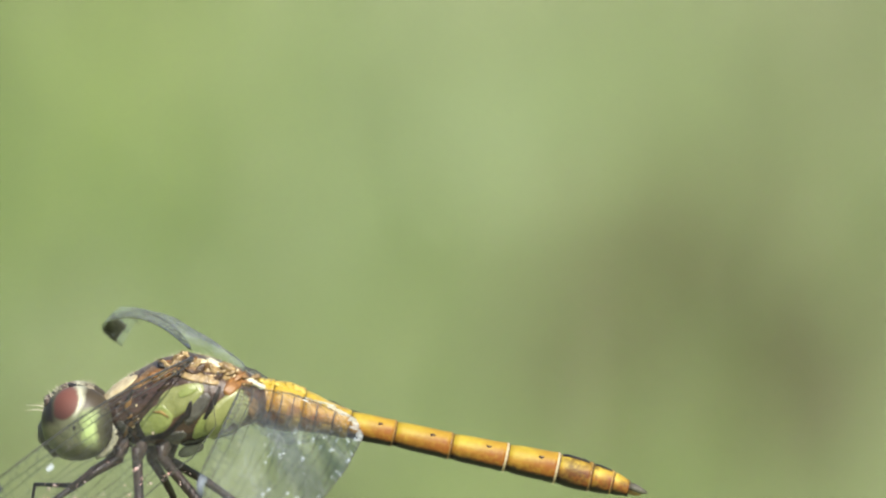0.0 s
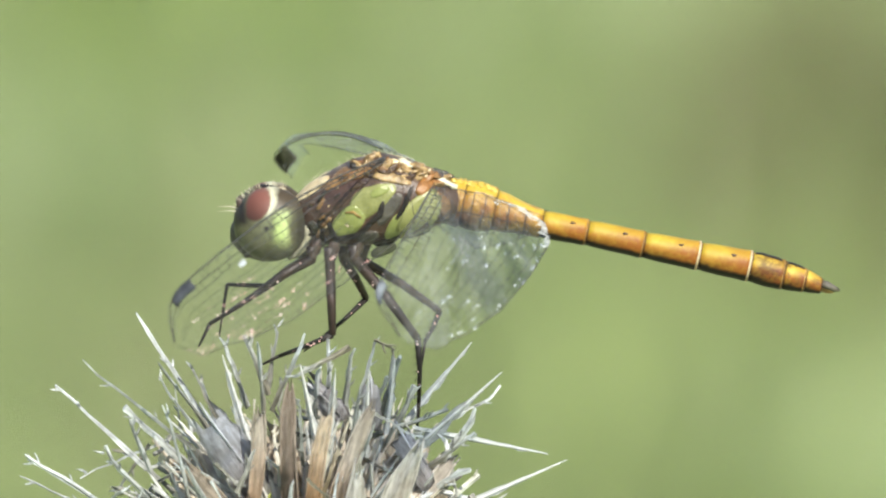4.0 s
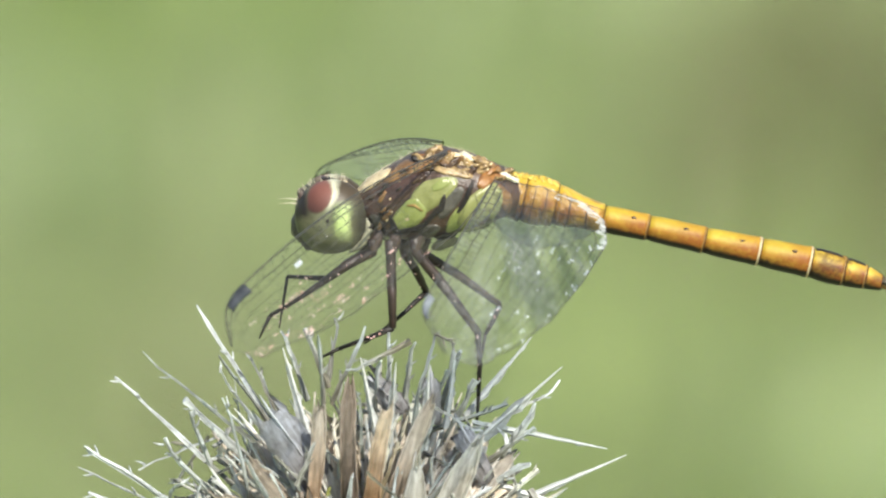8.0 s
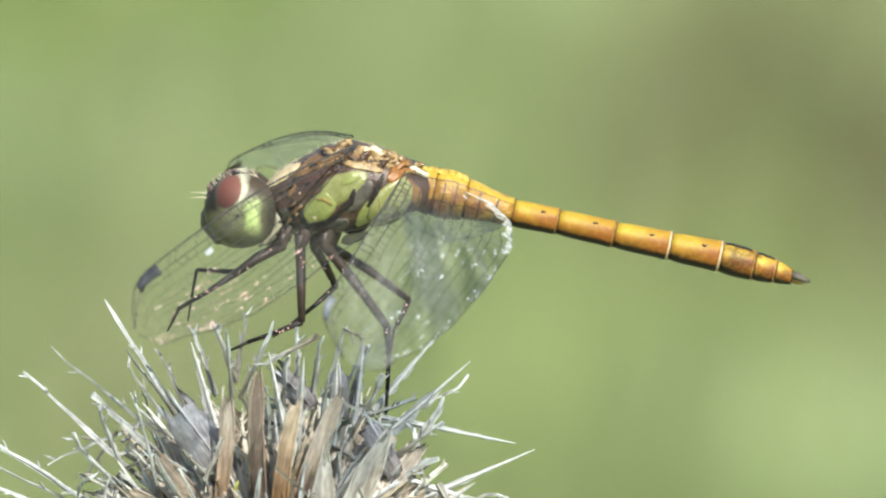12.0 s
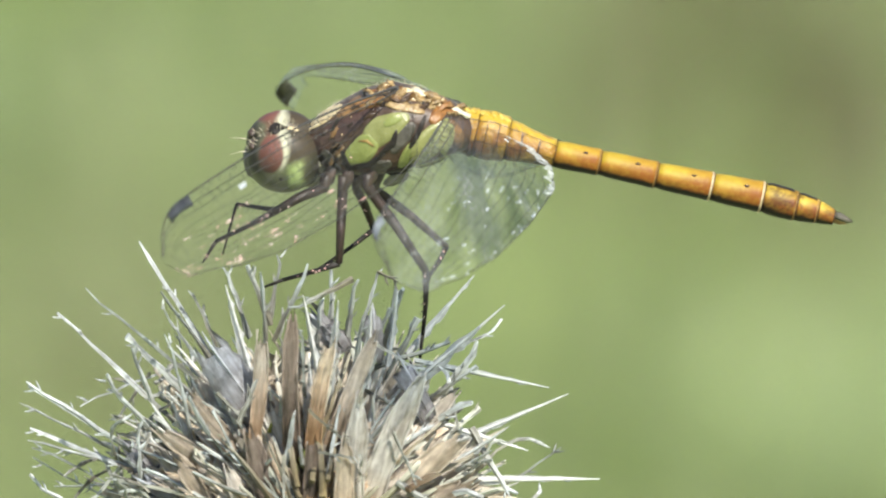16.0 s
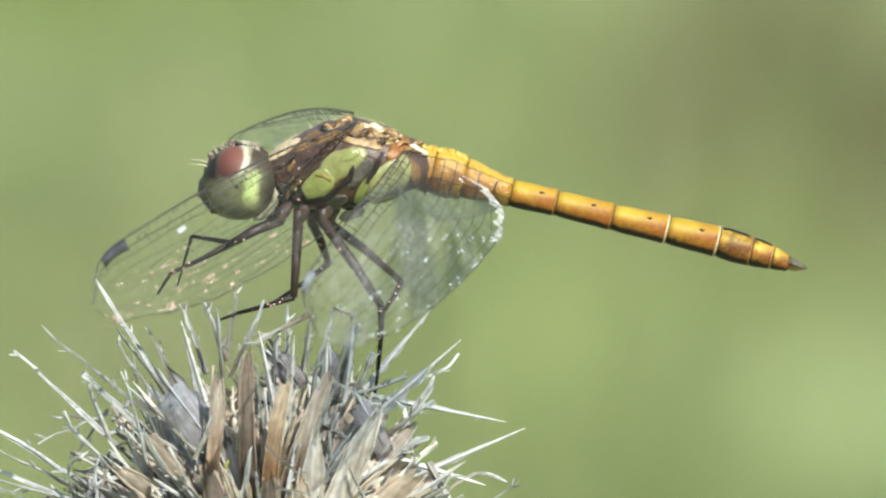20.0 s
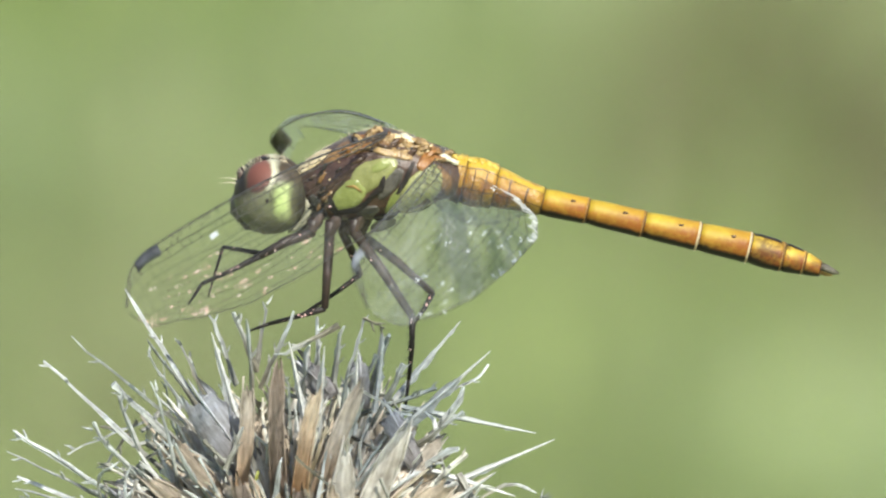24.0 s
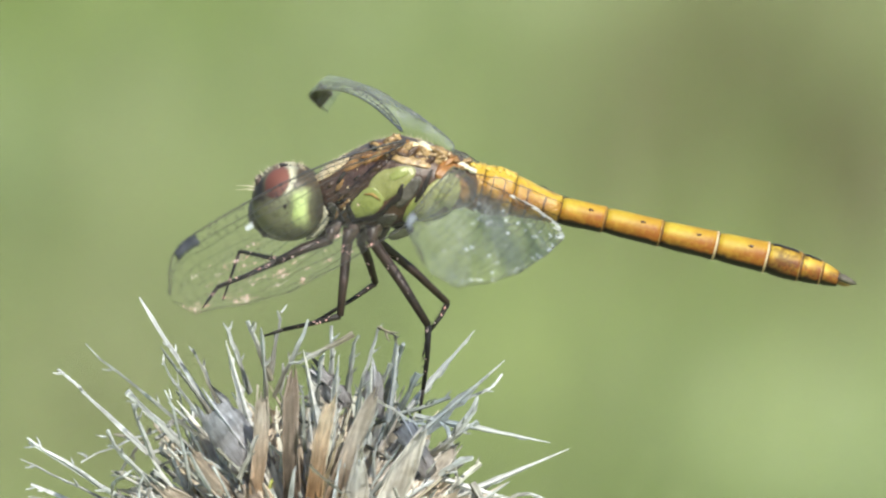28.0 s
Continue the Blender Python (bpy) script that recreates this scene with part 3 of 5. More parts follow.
def husk_mesh(name, length, width, seed, material, ragged=1.0):
    """A broad papery scale along z, a little bowed, keeled, torn at its blunt end, with a thin rib that runs on as a thorn."""
    rnd = random.Random(seed)
    bm = bmesh.new()
    rows = []
    lean, bow, curl = rnd.uniform(-0.9, 0.9), rnd.uniform(0.1, 0.5), rnd.uniform(-0.4, 0.5)
    blunt = rnd.uniform(0.35, 0.75)
    count = 12
    for i in range(count):
        f = i / (count - 1)
        w = max(0.08, width * (0.62 + 0.62 * f - (1.24 - blunt) * f ** 3) * (1 + 0.06 * math.sin(7 * f + seed)))
        row = []
        for j in (-1, -0.66, -0.33, 0, 0.33, 0.66, 1):
            fray = rnd.uniform(-0.12, 0.07) * ragged if abs(j) == 1 and i > 2 else 0
            torn = rnd.uniform(-0.8, 0.3) * (0.4 + abs(j)) * ragged if i == count - 1 else 0
            row.append(bm.verts.new((w * j + fray + lean * f * f, 0.28 * w * abs(j) ** 1.5 - bow * math.sin(math.pi * f) + curl * f * f * abs(j) + 0.05 * math.sin(9 * j + seed) + rnd.uniform(-0.05, 0.05) * ragged, length * f + torn)))
        rows.append(row)
    for a, b in zip(rows, rows[1:]):
        for j in range(6):
            bm.faces.new((a[j], a[j + 1], b[j + 1], b[j]))
    bmesh.ops.solidify(bm, geom=list(bm.faces), thickness=0.07)
    tip = [(lean * f * f, -bow * math.sin(math.pi * f) - 0.05, length * f) for f in (0.1, 0.45, 0.7, 0.9, 1.0)]
    tip.append((lean * 1.4 + rnd.uniform(-0.3, 0.3), rnd.uniform(-0.2, 0.3), length * 1.18))
    tube(bm, tip, [0.04, 0.06, 0.08, 0.10, 0.11, 0.03], 5)
    bmesh.ops.scale(bm, vec=(MM, MM, MM), verts=bm.verts)
    mesh = bpy.data.meshes.new(name)
    bm.to_mesh(mesh)
    bm.free()
    for p in mesh.polygons:
        p.use_smooth = True
    mesh.materials.append(material)
    return mesh


def bract_mesh(name, length, width, curl, seed, material):
    """A papery boat-shaped scale along z, ribbed in the middle, with toothed edges and a torn end."""
    rnd = random.Random(seed)
    bm = bmesh.new()
    rows = []
    lean, twist = rnd.uniform(-0.9, 0.9), rnd.uniform(-0.7, 0.7)
    blunt = rnd.random() < 0.45
    count = 11
    for i in range(count):
        f = i / (count - 1)
        w = width * (0.45 + 0.85 * f - (0.75 if blunt else 1.2) * f ** 3) * rnd.uniform(0.82, 1.14)
        w = max(w, 0.06)
        back = curl * f * f
        row = []
        for j in (-1, -0.5, 0, 0.5, 1):
            jag = rnd.uniform(-0.5, 0.55) if i == count - 1 else (rnd.uniform(-0.2, 0.3) if abs(j) == 1 and i > 3 else 0)
            x, y = w * j, 0.5 * w * j * j + rnd.uniform(-0.05, 0.05)
            ca, sa = math.cos(twist * f), math.sin(twist * f)
            row.append(bm.verts.new((x * ca - y * sa + lean * f * f, back + x * sa + y * ca, length * f + jag)))
        rows.append(row)
    for a, b in zip(rows, rows[1:]):
        for j in range(4):
            bm.faces.new((a[j], a[j + 1], b[j + 1], b[j]))
    bmesh.ops.solidify(bm, geom=list(bm.faces), thickness=0.10)
    rib = [((lean * f * f), curl * f * f - 0.05, length * f) for f in (0, 0.3, 0.6, 0.9, 1.12)]
    tube(bm, rib, [0.16, 0.14, 0.11, 0.08, 0.03], 4)
    bmesh.ops.scale(bm, vec=(MM, MM, MM), verts=bm.verts)
    mesh = bpy.data.meshes.new(name)
    bm.to_mesh(mesh)
    bm.free()
    mesh.materials.append(material)
    return mesh


def blade_mesh(name, length, width, seed, material):
    """A stiff whitish blade along z, folded down its middle, pointed, with one frayed edge."""
    rnd = random.Random(seed)
    bm = bmesh.new()
    rows = []
    lean = rnd.uniform(-0.25, 0.25)
    count = 13
    for i in range(count):
        f = i / (count - 1)
        w = max(0.03, 0.8 * width * (0.5 + 1.5 * f - 2.0 * f ** 1.8))
        row = []
        for j in (-1, -0.5, 0, 0.5, 1):
            fray = rnd.uniform(-0.55, 0.25) * width if j == 1 and 1 < i < count - 1 else rnd.uniform(-0.12, 0.12) * width if j == -1 else 0
            row.append(bm.verts.new((w * j + fray + lean * f * f, 0.35 * w * abs(j) + rnd.uniform(-0.03, 0.03), length * f)))
        rows.append(row)
    for a, b in zip(rows, rows[1:]):
        for j in range(4):
            bm.faces.new((a[j], a[j + 1], b[j + 1], b[j]))
    bmesh.ops.solidify(bm, geom=list(bm.faces), thickness=0.09)
    tube(bm, [(lean * f * f, -0.06, length * f) for f in (0, 0.3, 0.6, 0.9, 1.06)], [0.15, 0.14, 0.12, 0.09, 0.03], 5)
    bmesh.ops.scale(bm, vec=(MM, MM, MM), verts=bm.verts)
    mesh = bpy.data.meshes.new(name)
    bm.to_mesh(mesh)
    bm.free()
    mesh.materials.append(material)
    return mesh


def ray_mesh(name, length, width, seed, material):
    """A long papery scale along z, narrowing slowly, keeled, wavy, its edges rolled and its end torn."""
    rnd = random.Random(seed)
    bm = bmesh.new()
    rows = []
    wave, lean, torn = rnd.uniform(0, 6), rnd.uniform(-0.8, 0.8), rnd.uniform(0.12, 0.6)
    count = 16
    for i in range(count):
        f = i / (count - 1)
        w = width * (1.0 - 0.22 * f) if f < 0.8 else width * (0.82 - (0.82 - torn) * (f - 0.8) / 0.2)
        row = []
        for j in (-1, -0.8, -0.4, 0, 0.4, 0.8, 1):
            edge = rnd.uniform(-0.10, 0.06) * width if abs(j) == 1 else 0
            x = w * j + math.copysign(edge, j) * abs(j) + lean * f * f + 0.18 * math.sin(4 * f + wave)
            y = 0.5 * w * (1 - abs(j)) * -1 + (0.16 if abs(j) == 1 else 0) * math.sin(5 * f + wave + j) + rnd.uniform(-0.03, 0.03)
            row.append(bm.verts.new((x, y, length * f + (rnd.uniform(-1.7, 0.6) if i == count - 1 else 0))))
        rows.append(row)
    rims = [[row[k].co.copy() for row in rows] for k in (0, 6)]
    for a, b in zip(rows, rows[1:]):
        for j in range(6):
            bm.faces.new((a[j], a[j + 1], b[j + 1], b[j]))
    bmesh.ops.solidify(bm, geom=list(bm.faces), thickness=0.08)
    for rim in rims:
        tube(bm, rim, [rnd.uniform(0.04, 0.10) for _ in rim], 4)
    bmesh.ops.scale(bm, vec=(MM, MM, MM), verts=bm.verts)
    mesh = bpy.data.meshes.new(name)
    bm.to_mesh(mesh)
    bm.free()
    for p in mesh.polygons:
        p.use_smooth = True
    mesh.materials.append(material)
    return mesh


def crook_mesh(name, length, seed, material):
    """A short withered bristle, bent twice, knobbly."""
    rnd = random.Random(seed)
    bm = bmesh.new()
    p = Vector((0, 0, 0))
    d = Vector((0, 0, 1))
    pts, rad = [p.copy()], [0.15]
    for i in range(6):
        d = (d + Vector((rnd.gauss(0, 0.45), rnd.gauss(0, 0.45), 0.1))).normalized()
        p = p + d * length / 6
        pts.append(p.copy())
        rad.append(rnd.uniform(0.09, 0.18) if i < 5 else 0.05)
    tube(bm, pts, rad, 5, 0.8)
    bmesh.ops.scale(bm, vec=(MM, MM, MM), verts=bm.verts)
    mesh = bpy.data.meshes.new(name)
    bm.to_mesh(mesh)
    bm.free()
    mesh.materials.append(material)
    return mesh


def facing(foot, tip, turn=0.0, sunward=0.0):
    """The pose of a piece from foot to tip (mm from the globe's middle) whose broad side looks at the viewer, turned by degrees."""
    z = (tip - foot).normalized()
    x = z.cross(BACK + SUN_FROM * sunward).normalized()
    y = z.cross(x)
    m = Matrix((x, y, z)).transposed().to_4x4()
    return Matrix.Translation((foot + Vector((0, 0, GLOBE))) * MM) @ m @ pose(0, 0, 0, 0, 0, turn)


def radial(direction, foot, spin=0.0, centre=(0, 0, GLOBE)):
    """The pose of a piece that stands out from the globe along direction, its foot that far (mm) from the middle."""
    d = Vector(direction).normalized()
    q = d.to_track_quat("Z", "Y")
    return Matrix.Translation((Vector(centre) + d * foot) * MM) @ q.to_matrix().to_4x4() @ pose(0, 0, 0, 0, 0, spin)


# pieces of the head: foot (right, up), tip (right, up), mm in the slanting view; away (mm); thickness or half width (mm)
# long spines of one side
LEFT_SPINES = [
    (-6.4, 11.9, -11.6, 19.7, -1, 0.3), (-8.3, 11.3, -15.2, 16.5, -3, 0.28), (-10.1, 8.9, -16.9, 14.9, -2, 0.27), (-11.5, 5.8, -18.7, 10.5, -4, 0.31),
    (-12.5, 6.4, -18.7, 10, -1, 0.2), (-10.4, 4.2, -18.5, 7.3, -4, 0.3), (-13, 6, -19.3, 8.9, 3, 0.16), (-12.5, 4.9, -18.7, 6.6, 3, 0.2),
    (-11.5, 2.7, -18.3, 6.2, 4, 0.2), (-11.7, 1.9, -18.4, 5.2, 3, 0.18), (-12.6, 0.8, -18.7, 3.8, -3, 0.3), (-7, 12.5, -10, 16.5, -4, 0.28),
    (-5.8, 9.7, -10.1, 15.7, -5, 0.25), (-6.6, 13.7, -8.1, 16.7, -2, 0.22), (-7.9, 9.6, -12.2, 13.6, -6, 0.46),
]
# the shorter ones below them
LOW_SPINES = [
    (-9.9, 8.1, -12, 12.7, -6, 0.25), (-10.1, 7, -13.7, 10.8, -6, 0.28), (-7.8, 6.8, -9.4, 13.7, -8, 0.22), (-11.1, 3.8, -11.4, 8.2, -8, 0.2),
    (-4.4, 3.9, -8.2, 9.6, -10, 0.24), (-9, 11.5, -15.3, 8.9, 5, 0.2), (-11.4, 10, -13, 7.8, 5, 0.16), (-3.7, 3.7, -6.4, 8.9, -11, 0.26),
    (-8.1, 2.9, -12.7, 5.8, -7, 0.22), (-8.9, 4, -16.9, 3.4, 2, 0.2), (-7.5, 7.4, -9.1, 14.9, 1, 0.16),
]
# spines on the crown
TOP_SPINES = [
    (-3.1, 13.8, -3.5, 18.1, -6, 0.24), (-2.6, 16.1, -2.2, 19.1, -2, 0.2), (-3.3, 15.7, -4.4, 18.3, -3, 0.24), (-4.6, 14.9, -5.9, 18.3, -4, 0.3),
    (-2, 14.6, -0.3, 18.3, -5, 0.3), (2.4, 14.7, 2.7, 17.6, -7, 0.24), (1.2, 14.3, 1.3, 18.1, -4, 0.2), (3.1, 13.9, 4.2, 18.1, -2, 0.26),
    (4.8, 13.6, 5.9, 17.1, -4, 0.34), (5.1, 14.4, 5.5, 17.4, -2, 0.22), (0.3, 13.5, 0.6, 16.5, -7, 0.28), (3.9, 12.8, 5.1, 15.7, -6, 0.25),
    (-0.4, 9.8, -0.7, 14.6, -10, 0.22), (5.5, 12.1, 6.8, 15.1, -4, 0.3),
]
# spines of the other side and the front
SIDE_SPINES = [
    (8.2, 9.7, 11.4, 13.6, -4, 0.3), (8, 9.9, 11, 12, -6, 0.26), (8.9, 12.6, 12.9, 14.9, 1, 0.16), (7.1, 7.7, 10.7, 10, -7, 0.26),
    (12.4, 3.6, 17, 6.8, 3, 0.14), (11.3, 6.6, 13.4, 3.1, -7, 0.22), (5.7, 3.2, 11.7, 4, -10, 0.26), (3.4, 6.1, 5.2, 8.8, -11, 0.2),
    (2.6, 10.2, 3.3, 15.1, -10, 0.26), (1.6, 3.8, 3.3, 9.8, -12, 0.24), (-1.8, 3, -1.3, 9, -12, 0.26), (5.2, 12.1, 9.3, 13.7, -3, 0.2),
]
# whitish flat blades
BLADES = [
    (-4.2, 11.9, -5.8, 17, -6, 0.62), (7, 13.5, 10.6, 17.9, -2, 0.42), (7.2, 11.2, 12.7, 15.8, -4, 0.72), (8.2, 12, 15.6, 10.6, -4, 0.42),
    (7.9, 6.2, 16.9, 10.1, -4, 0.6), (9.4, 7.9, 14.3, 6.5, -6, 0.42), (10.5, 4.4, 19.1, 4.8, -3, 0.5), (5.2, 13.2, 5.8, 16.8, -5, 0.5),
    (3.7, 11.7, 3.8, 15.8, -8, 0.6), (1.4, 12, 1.7, 16.2, -8, 0.55), (0.3, 12, -0.5, 16.5, -8, 0.5), (9.4, 5.5, 13.1, 7.8, -7, 0.5),
]
# broken pieces caught between the others
LYING = [
    (2.6, 17.6, -1.5, 15.4, -7, 0.26), (3.8, 13.6, 7.3, 11.5, -9, 0.2), (-0.2, 9, 2.3, 6.9, -13, 0.2), (0.5, 6.2, 3.1, 5.9, -13.5, 0.2),
    (5.4, 7.6, 7, 4.2, -12, 0.17), (-4.7, 8, -3.6, 10.9, -11, 0.24), (4.2, 18.1, 5.5, 17.4, -2, 0.18), (3.5, 3.1, 3.2, 6.1, -13, 0.18),
    (-1.8, 6, -1.6, 2.9, -13, 0.26), (5.7, 4.3, 9.1, 2.3, -11, 0.26), (-6.2, 10, -4.5, 8.2, -10, 0.22), (-10.2, 6.8, -6.5, 5.9, -8, 0.22),
]
# broad papery scales in front
PAPERY = [
    (-4.1, 5.4, -8.4, 9.6, -9, 1.05), (-5.5, 4.4, -9.9, 7.9, -8, 1.05), (-3.6, 9, -3.5, 13.8, -10, 0.8), (1.9, 7.9, 3.5, 14.3, -10, 0.9),
    (0.6, 9, 1.5, 13.5, -11, 0.8), (2.9, 1.2, 3.5, 9.8, -12, 1.3), (3.7, 2.4, 6.7, 11.6, -11, 1.4), (4.2, 1.6, 9.6, 7.3, -9, 1.45),
    (4.3, 0.5, 10.5, 4.9, -9, 1.4), (2, 1.2, 2.3, 7.2, -13, 1.1), (-4.4, 1.1, -8.4, 5.9, -9, 1.3), (-5.5, 0.7, -10.6, 5.7, -7, 1.3),
    (-3.2, 0.7, -6.1, 4.8, -11, 1.1),
]
# brown scales
DARK = [
    (-1.3, 8.8, -1.2, 15.4, -10.5, 0.85), (-2.5, 2.3, -3.7, 7.7, -11, 1.2), (-0.1, 2.3, -0.2, 7.2, -12, 0.8),
]
# scales whose mauve-grey shade is put into their colour
MAUVE = [
    (-3, 8, -7, 13.5, -8.5, 1.8), (-9.3, 3.6, -12.5, 6.2, -5, 1.1), (4.1, 12.1, 4.3, 15.8, -6, 0.9), (-6.2, 2.2, -11.1, 4.7, -7, 1.2),
    (2.2, 12.8, 0.2, 15.8, -6, 0.9), (7.9, 8.4, 5.2, 12.1, -7, 0.9),
]


def build_thistle():
    thistle = tagged(new("globe_thistle"), "dried grey-brown globe thistle head on a dry stem", "thistle")
    bm = bmesh.new()
    tube(bm, [(0, 0, -40), (6, 4, 250), (-4, 2, 600), (2, 0, 850), (0, 0, GLOBE - 6)], [3.6, 3.2, 2.6, 2.1, 2.4], 10)
    part("stem", bm, STEM, thistle)
    bm = bmesh.new()
    ball(bm, (0, 0, GLOBE), (8.2, 8.2, 8.0), rough=0.2)
    part("receptacle", bm, CORE, thistle)
    rnd = random.Random(11)
    bracts = [bract_mesh("bract", rnd.uniform(6.4, 9.0), rnd.uniform(0.7, 1.2), rnd.uniform(-0.6, 1.0), 20 + i, BRACT) for i in range(9)]
    spikes = [spike_mesh("spine", rnd.uniform(6.4, 9.0), rnd.uniform(0.18, 0.28), rnd.uniform(-1.0, 1.0), 40 + i, SPIKE) for i in range(9)]
    scales = [husk_mesh("scale", rnd.uniform(7.0, 9.2), rnd.uniform(1.0, 1.6), 300 + i, SCALE, (0.5, 1.2, 2.2)[i % 3]) for i in range(10)]
    for i in range(150):
        z = 1 - 1.6 * (i + 0.5) / 150
        a = i * 2.399963 + 1.0
        r = math.sqrt(max(0.0, 1 - z * z))
        d = Vector((r * math.cos(a), r * math.sin(a), z)) + Vector([rnd.uniform(-0.06, 0.06) for _ in range(3)])
        d.normalize()
        if d.y < -0.25 and d.z > -0.3:
            continue
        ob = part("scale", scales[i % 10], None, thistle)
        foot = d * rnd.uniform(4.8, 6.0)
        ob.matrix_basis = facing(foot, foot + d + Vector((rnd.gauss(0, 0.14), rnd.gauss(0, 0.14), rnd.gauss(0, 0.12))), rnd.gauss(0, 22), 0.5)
    # in front the scales are long and narrow and run out like rays; thin ribs lie over them
    for layer, count, out in ((0, 120, 0.0), (1, 44, 1.0)):
        for i in range(count):
            lean = radians(-84 + 168 * ((i * 0.618034) % 1.0) + rnd.uniform(-2, 2))
            r0 = rnd.uniform(-2.0, 4.0) if layer == 0 else rnd.uniform(0.5, 7.5)
            r1 = r0 + rnd.uniform(8.0, 13.0) if layer == 0 else r0 + rnd.uniform(6.0, 10.0)
            r1 = min(r1, 14.6 + rnd.uniform(-2.0, 0.8))
            bow = lean + rnd.gauss(0, 0.10)
            deep0, deep1 = (-math.sqrt(max(9.0, 12.6 ** 2 - r * r)) - out + rnd.uniform(-0.5, 0.5) for r in (r0, min(r1, 12.0)))
            foot = side(r0 * math.sin(lean) + 0.35, r0 * math.cos(lean), deep0)
            tip = side(r1 * math.sin(bow), r1 * math.cos(bow), deep1)
            long_ = (tip - foot).length
            if layer == 0:
                mesh = ray_mesh("scale", long_, rnd.choice((0.32, 0.42, 0.55, 0.7, 0.85)), 900 + i, SCALE)
                ob = part("scale", mesh, None, thistle)
                ob.matrix_basis = facing(foot, tip, rnd.gauss(0, 26), 0.35)
            else:
                mesh = spike_mesh("rib", long_, rnd.uniform(0.13, 0.25), rnd.uniform(-0.5, 0.5), 1000 + i, OLIVE_RIB if i % 5 else SPIKE)
                ob = part("rib", mesh, None, thistle, "olive-brown dry rib" if i % 5 else "")
                ob.matrix_basis = facing(foot, tip, rnd.uniform(0, 360))
    # spines and bracts behind and below, where nothing tells them apart
    count = 230
    for i in range(count):
        z = 1 - 1.72 * (i + 0.5) / count
        a = i * 2.399963 + rnd.uniform(-0.12, 0.12)
        r = math.sqrt(1 - z * z)
        d = Vector((r * math.cos(a), r * math.sin(a), z)) + Vector([rnd.uniform(-0.07, 0.07) for _ in range(3)])
        if d.y < 0.25 and d.z > -0.15 or d.z > 0.45 and rnd.random() < 0.6 or abs(d.x) > 0.6 and d.z > -0.1 and rnd.random() < 0.5:
            continue
        tip = pose(0, 0, 0, rnd.gauss(0, 11), rnd.gauss(0, 11), 0)
        if i % 4 < 1:
            ob = part("bract", bracts[i % 9], None, thistle)
            ob.matrix_basis = radial(d, rnd.uniform(6.2, 8.2), rnd.uniform(0, 360)) @ tip
        else:
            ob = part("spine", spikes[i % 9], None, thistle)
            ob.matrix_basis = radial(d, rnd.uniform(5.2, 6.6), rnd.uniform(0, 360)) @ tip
    # the pieces that stand out, one by one
    seed = 600
    for name, rows, make, mat, label in (("spine", LEFT_SPINES, spike_mesh, SPIKE, ""), ("spine", LOW_SPINES, spike_mesh, SPIKE, ""), ("spine", TOP_SPINES, spike_mesh, SPIKE, ""),
                                         ("spine", SIDE_SPINES, spike_mesh, SPIKE, ""), ("broken_spine", LYING, spike_mesh, SPIKE, ""), ("blade", BLADES, blade_mesh, WHITE_BLADE, "whitish papery blade"),
                                         ("scale", PAPERY, ray_mesh, SCALE, ""), ("bract", DARK, ray_mesh, DARK_BRACT, "dark brown bract"), ("bract", MAUVE, husk_mesh, SHADED_BRACT, "bract with mauve-grey shade painted in")):
        for u0, v0, u1, v1, y, w in rows:
            seed += 1
            rr = random.Random(seed)
            stands = name in ("spine", "blade")
            a, b = side(u0, v0, y * 0.8 if stands else y), side(u1, v1, y)
            if stands or make is ray_mesh:
                a -= (b - a).normalized() * (1.5 if stands else 3.5)
            if rows is SIDE_SPINES or rows is BLADES:
                b = a.lerp(b, 0.95)
            long_ = (b - a).length
            if make is spike_mesh:
                mesh = spike_mesh(name, long_, w * (1.15 if rows is SIDE_SPINES else 0.95 if rows is TOP_SPINES else 0.74), rr.uniform(-0.12, 0.12) * long_ / 6, seed, mat)
            else:
                mesh = husk_mesh(name, long_ / 1.1, w, seed, mat, 2.4) if make is husk_mesh else make(name, long_, w * (0.62 if make is ray_mesh else 1.0), seed, mat)
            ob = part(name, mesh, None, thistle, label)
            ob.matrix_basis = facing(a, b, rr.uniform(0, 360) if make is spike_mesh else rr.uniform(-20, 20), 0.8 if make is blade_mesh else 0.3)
    crooks = [crook_mesh("crooked_bristle", rnd.uniform(2.4, 4.8), 500 + i, SPIKE) for i in range(9)]
    for i in range(84):
        d = Vector((rnd.gauss(0, 0.7), -rnd.uniform(0.0, 0.9), rnd.uniform(0.0, 1.2))).normalized()
        if -0.45 < d.x < 0.6 and d.y < -0.45:
            continue
        ob = part("crooked_bristle", crooks[i % 9], None, thistle)
        ob.matrix_basis = radial(d, rnd.uniform(12.2, 15.4), rnd.uniform(0, 360)) @ pose(0, 0, 0, rnd.gauss(0, 38), rnd.gauss(0, 38), 0)
    # torn slivers stand up round the crown
    slivers = [blade_mesh("sliver", rnd.uniform(2.6, 5.0), rnd.uniform(0.18, 0.36), 700 + i, WHITE_BLADE) for i in range(9)]
    for i in range(44):
        d = Vector((rnd.gauss(-0.05, 0.42), -rnd.uniform(0.05, 0.75), rnd.uniform(0.55, 1.0))).normalized()
        foot = d * rnd.uniform(10.8, 12.8)
        ob = part("sliver", slivers[i % 9], None, thistle, "whitish torn sliver")
        ob.matrix_basis = facing(foot, foot + d + Vector((rnd.gauss(0, 0.22), rnd.gauss(0, 0.2), rnd.gauss(0.1, 0.15))), rnd.gauss(0, 40), 0.6)
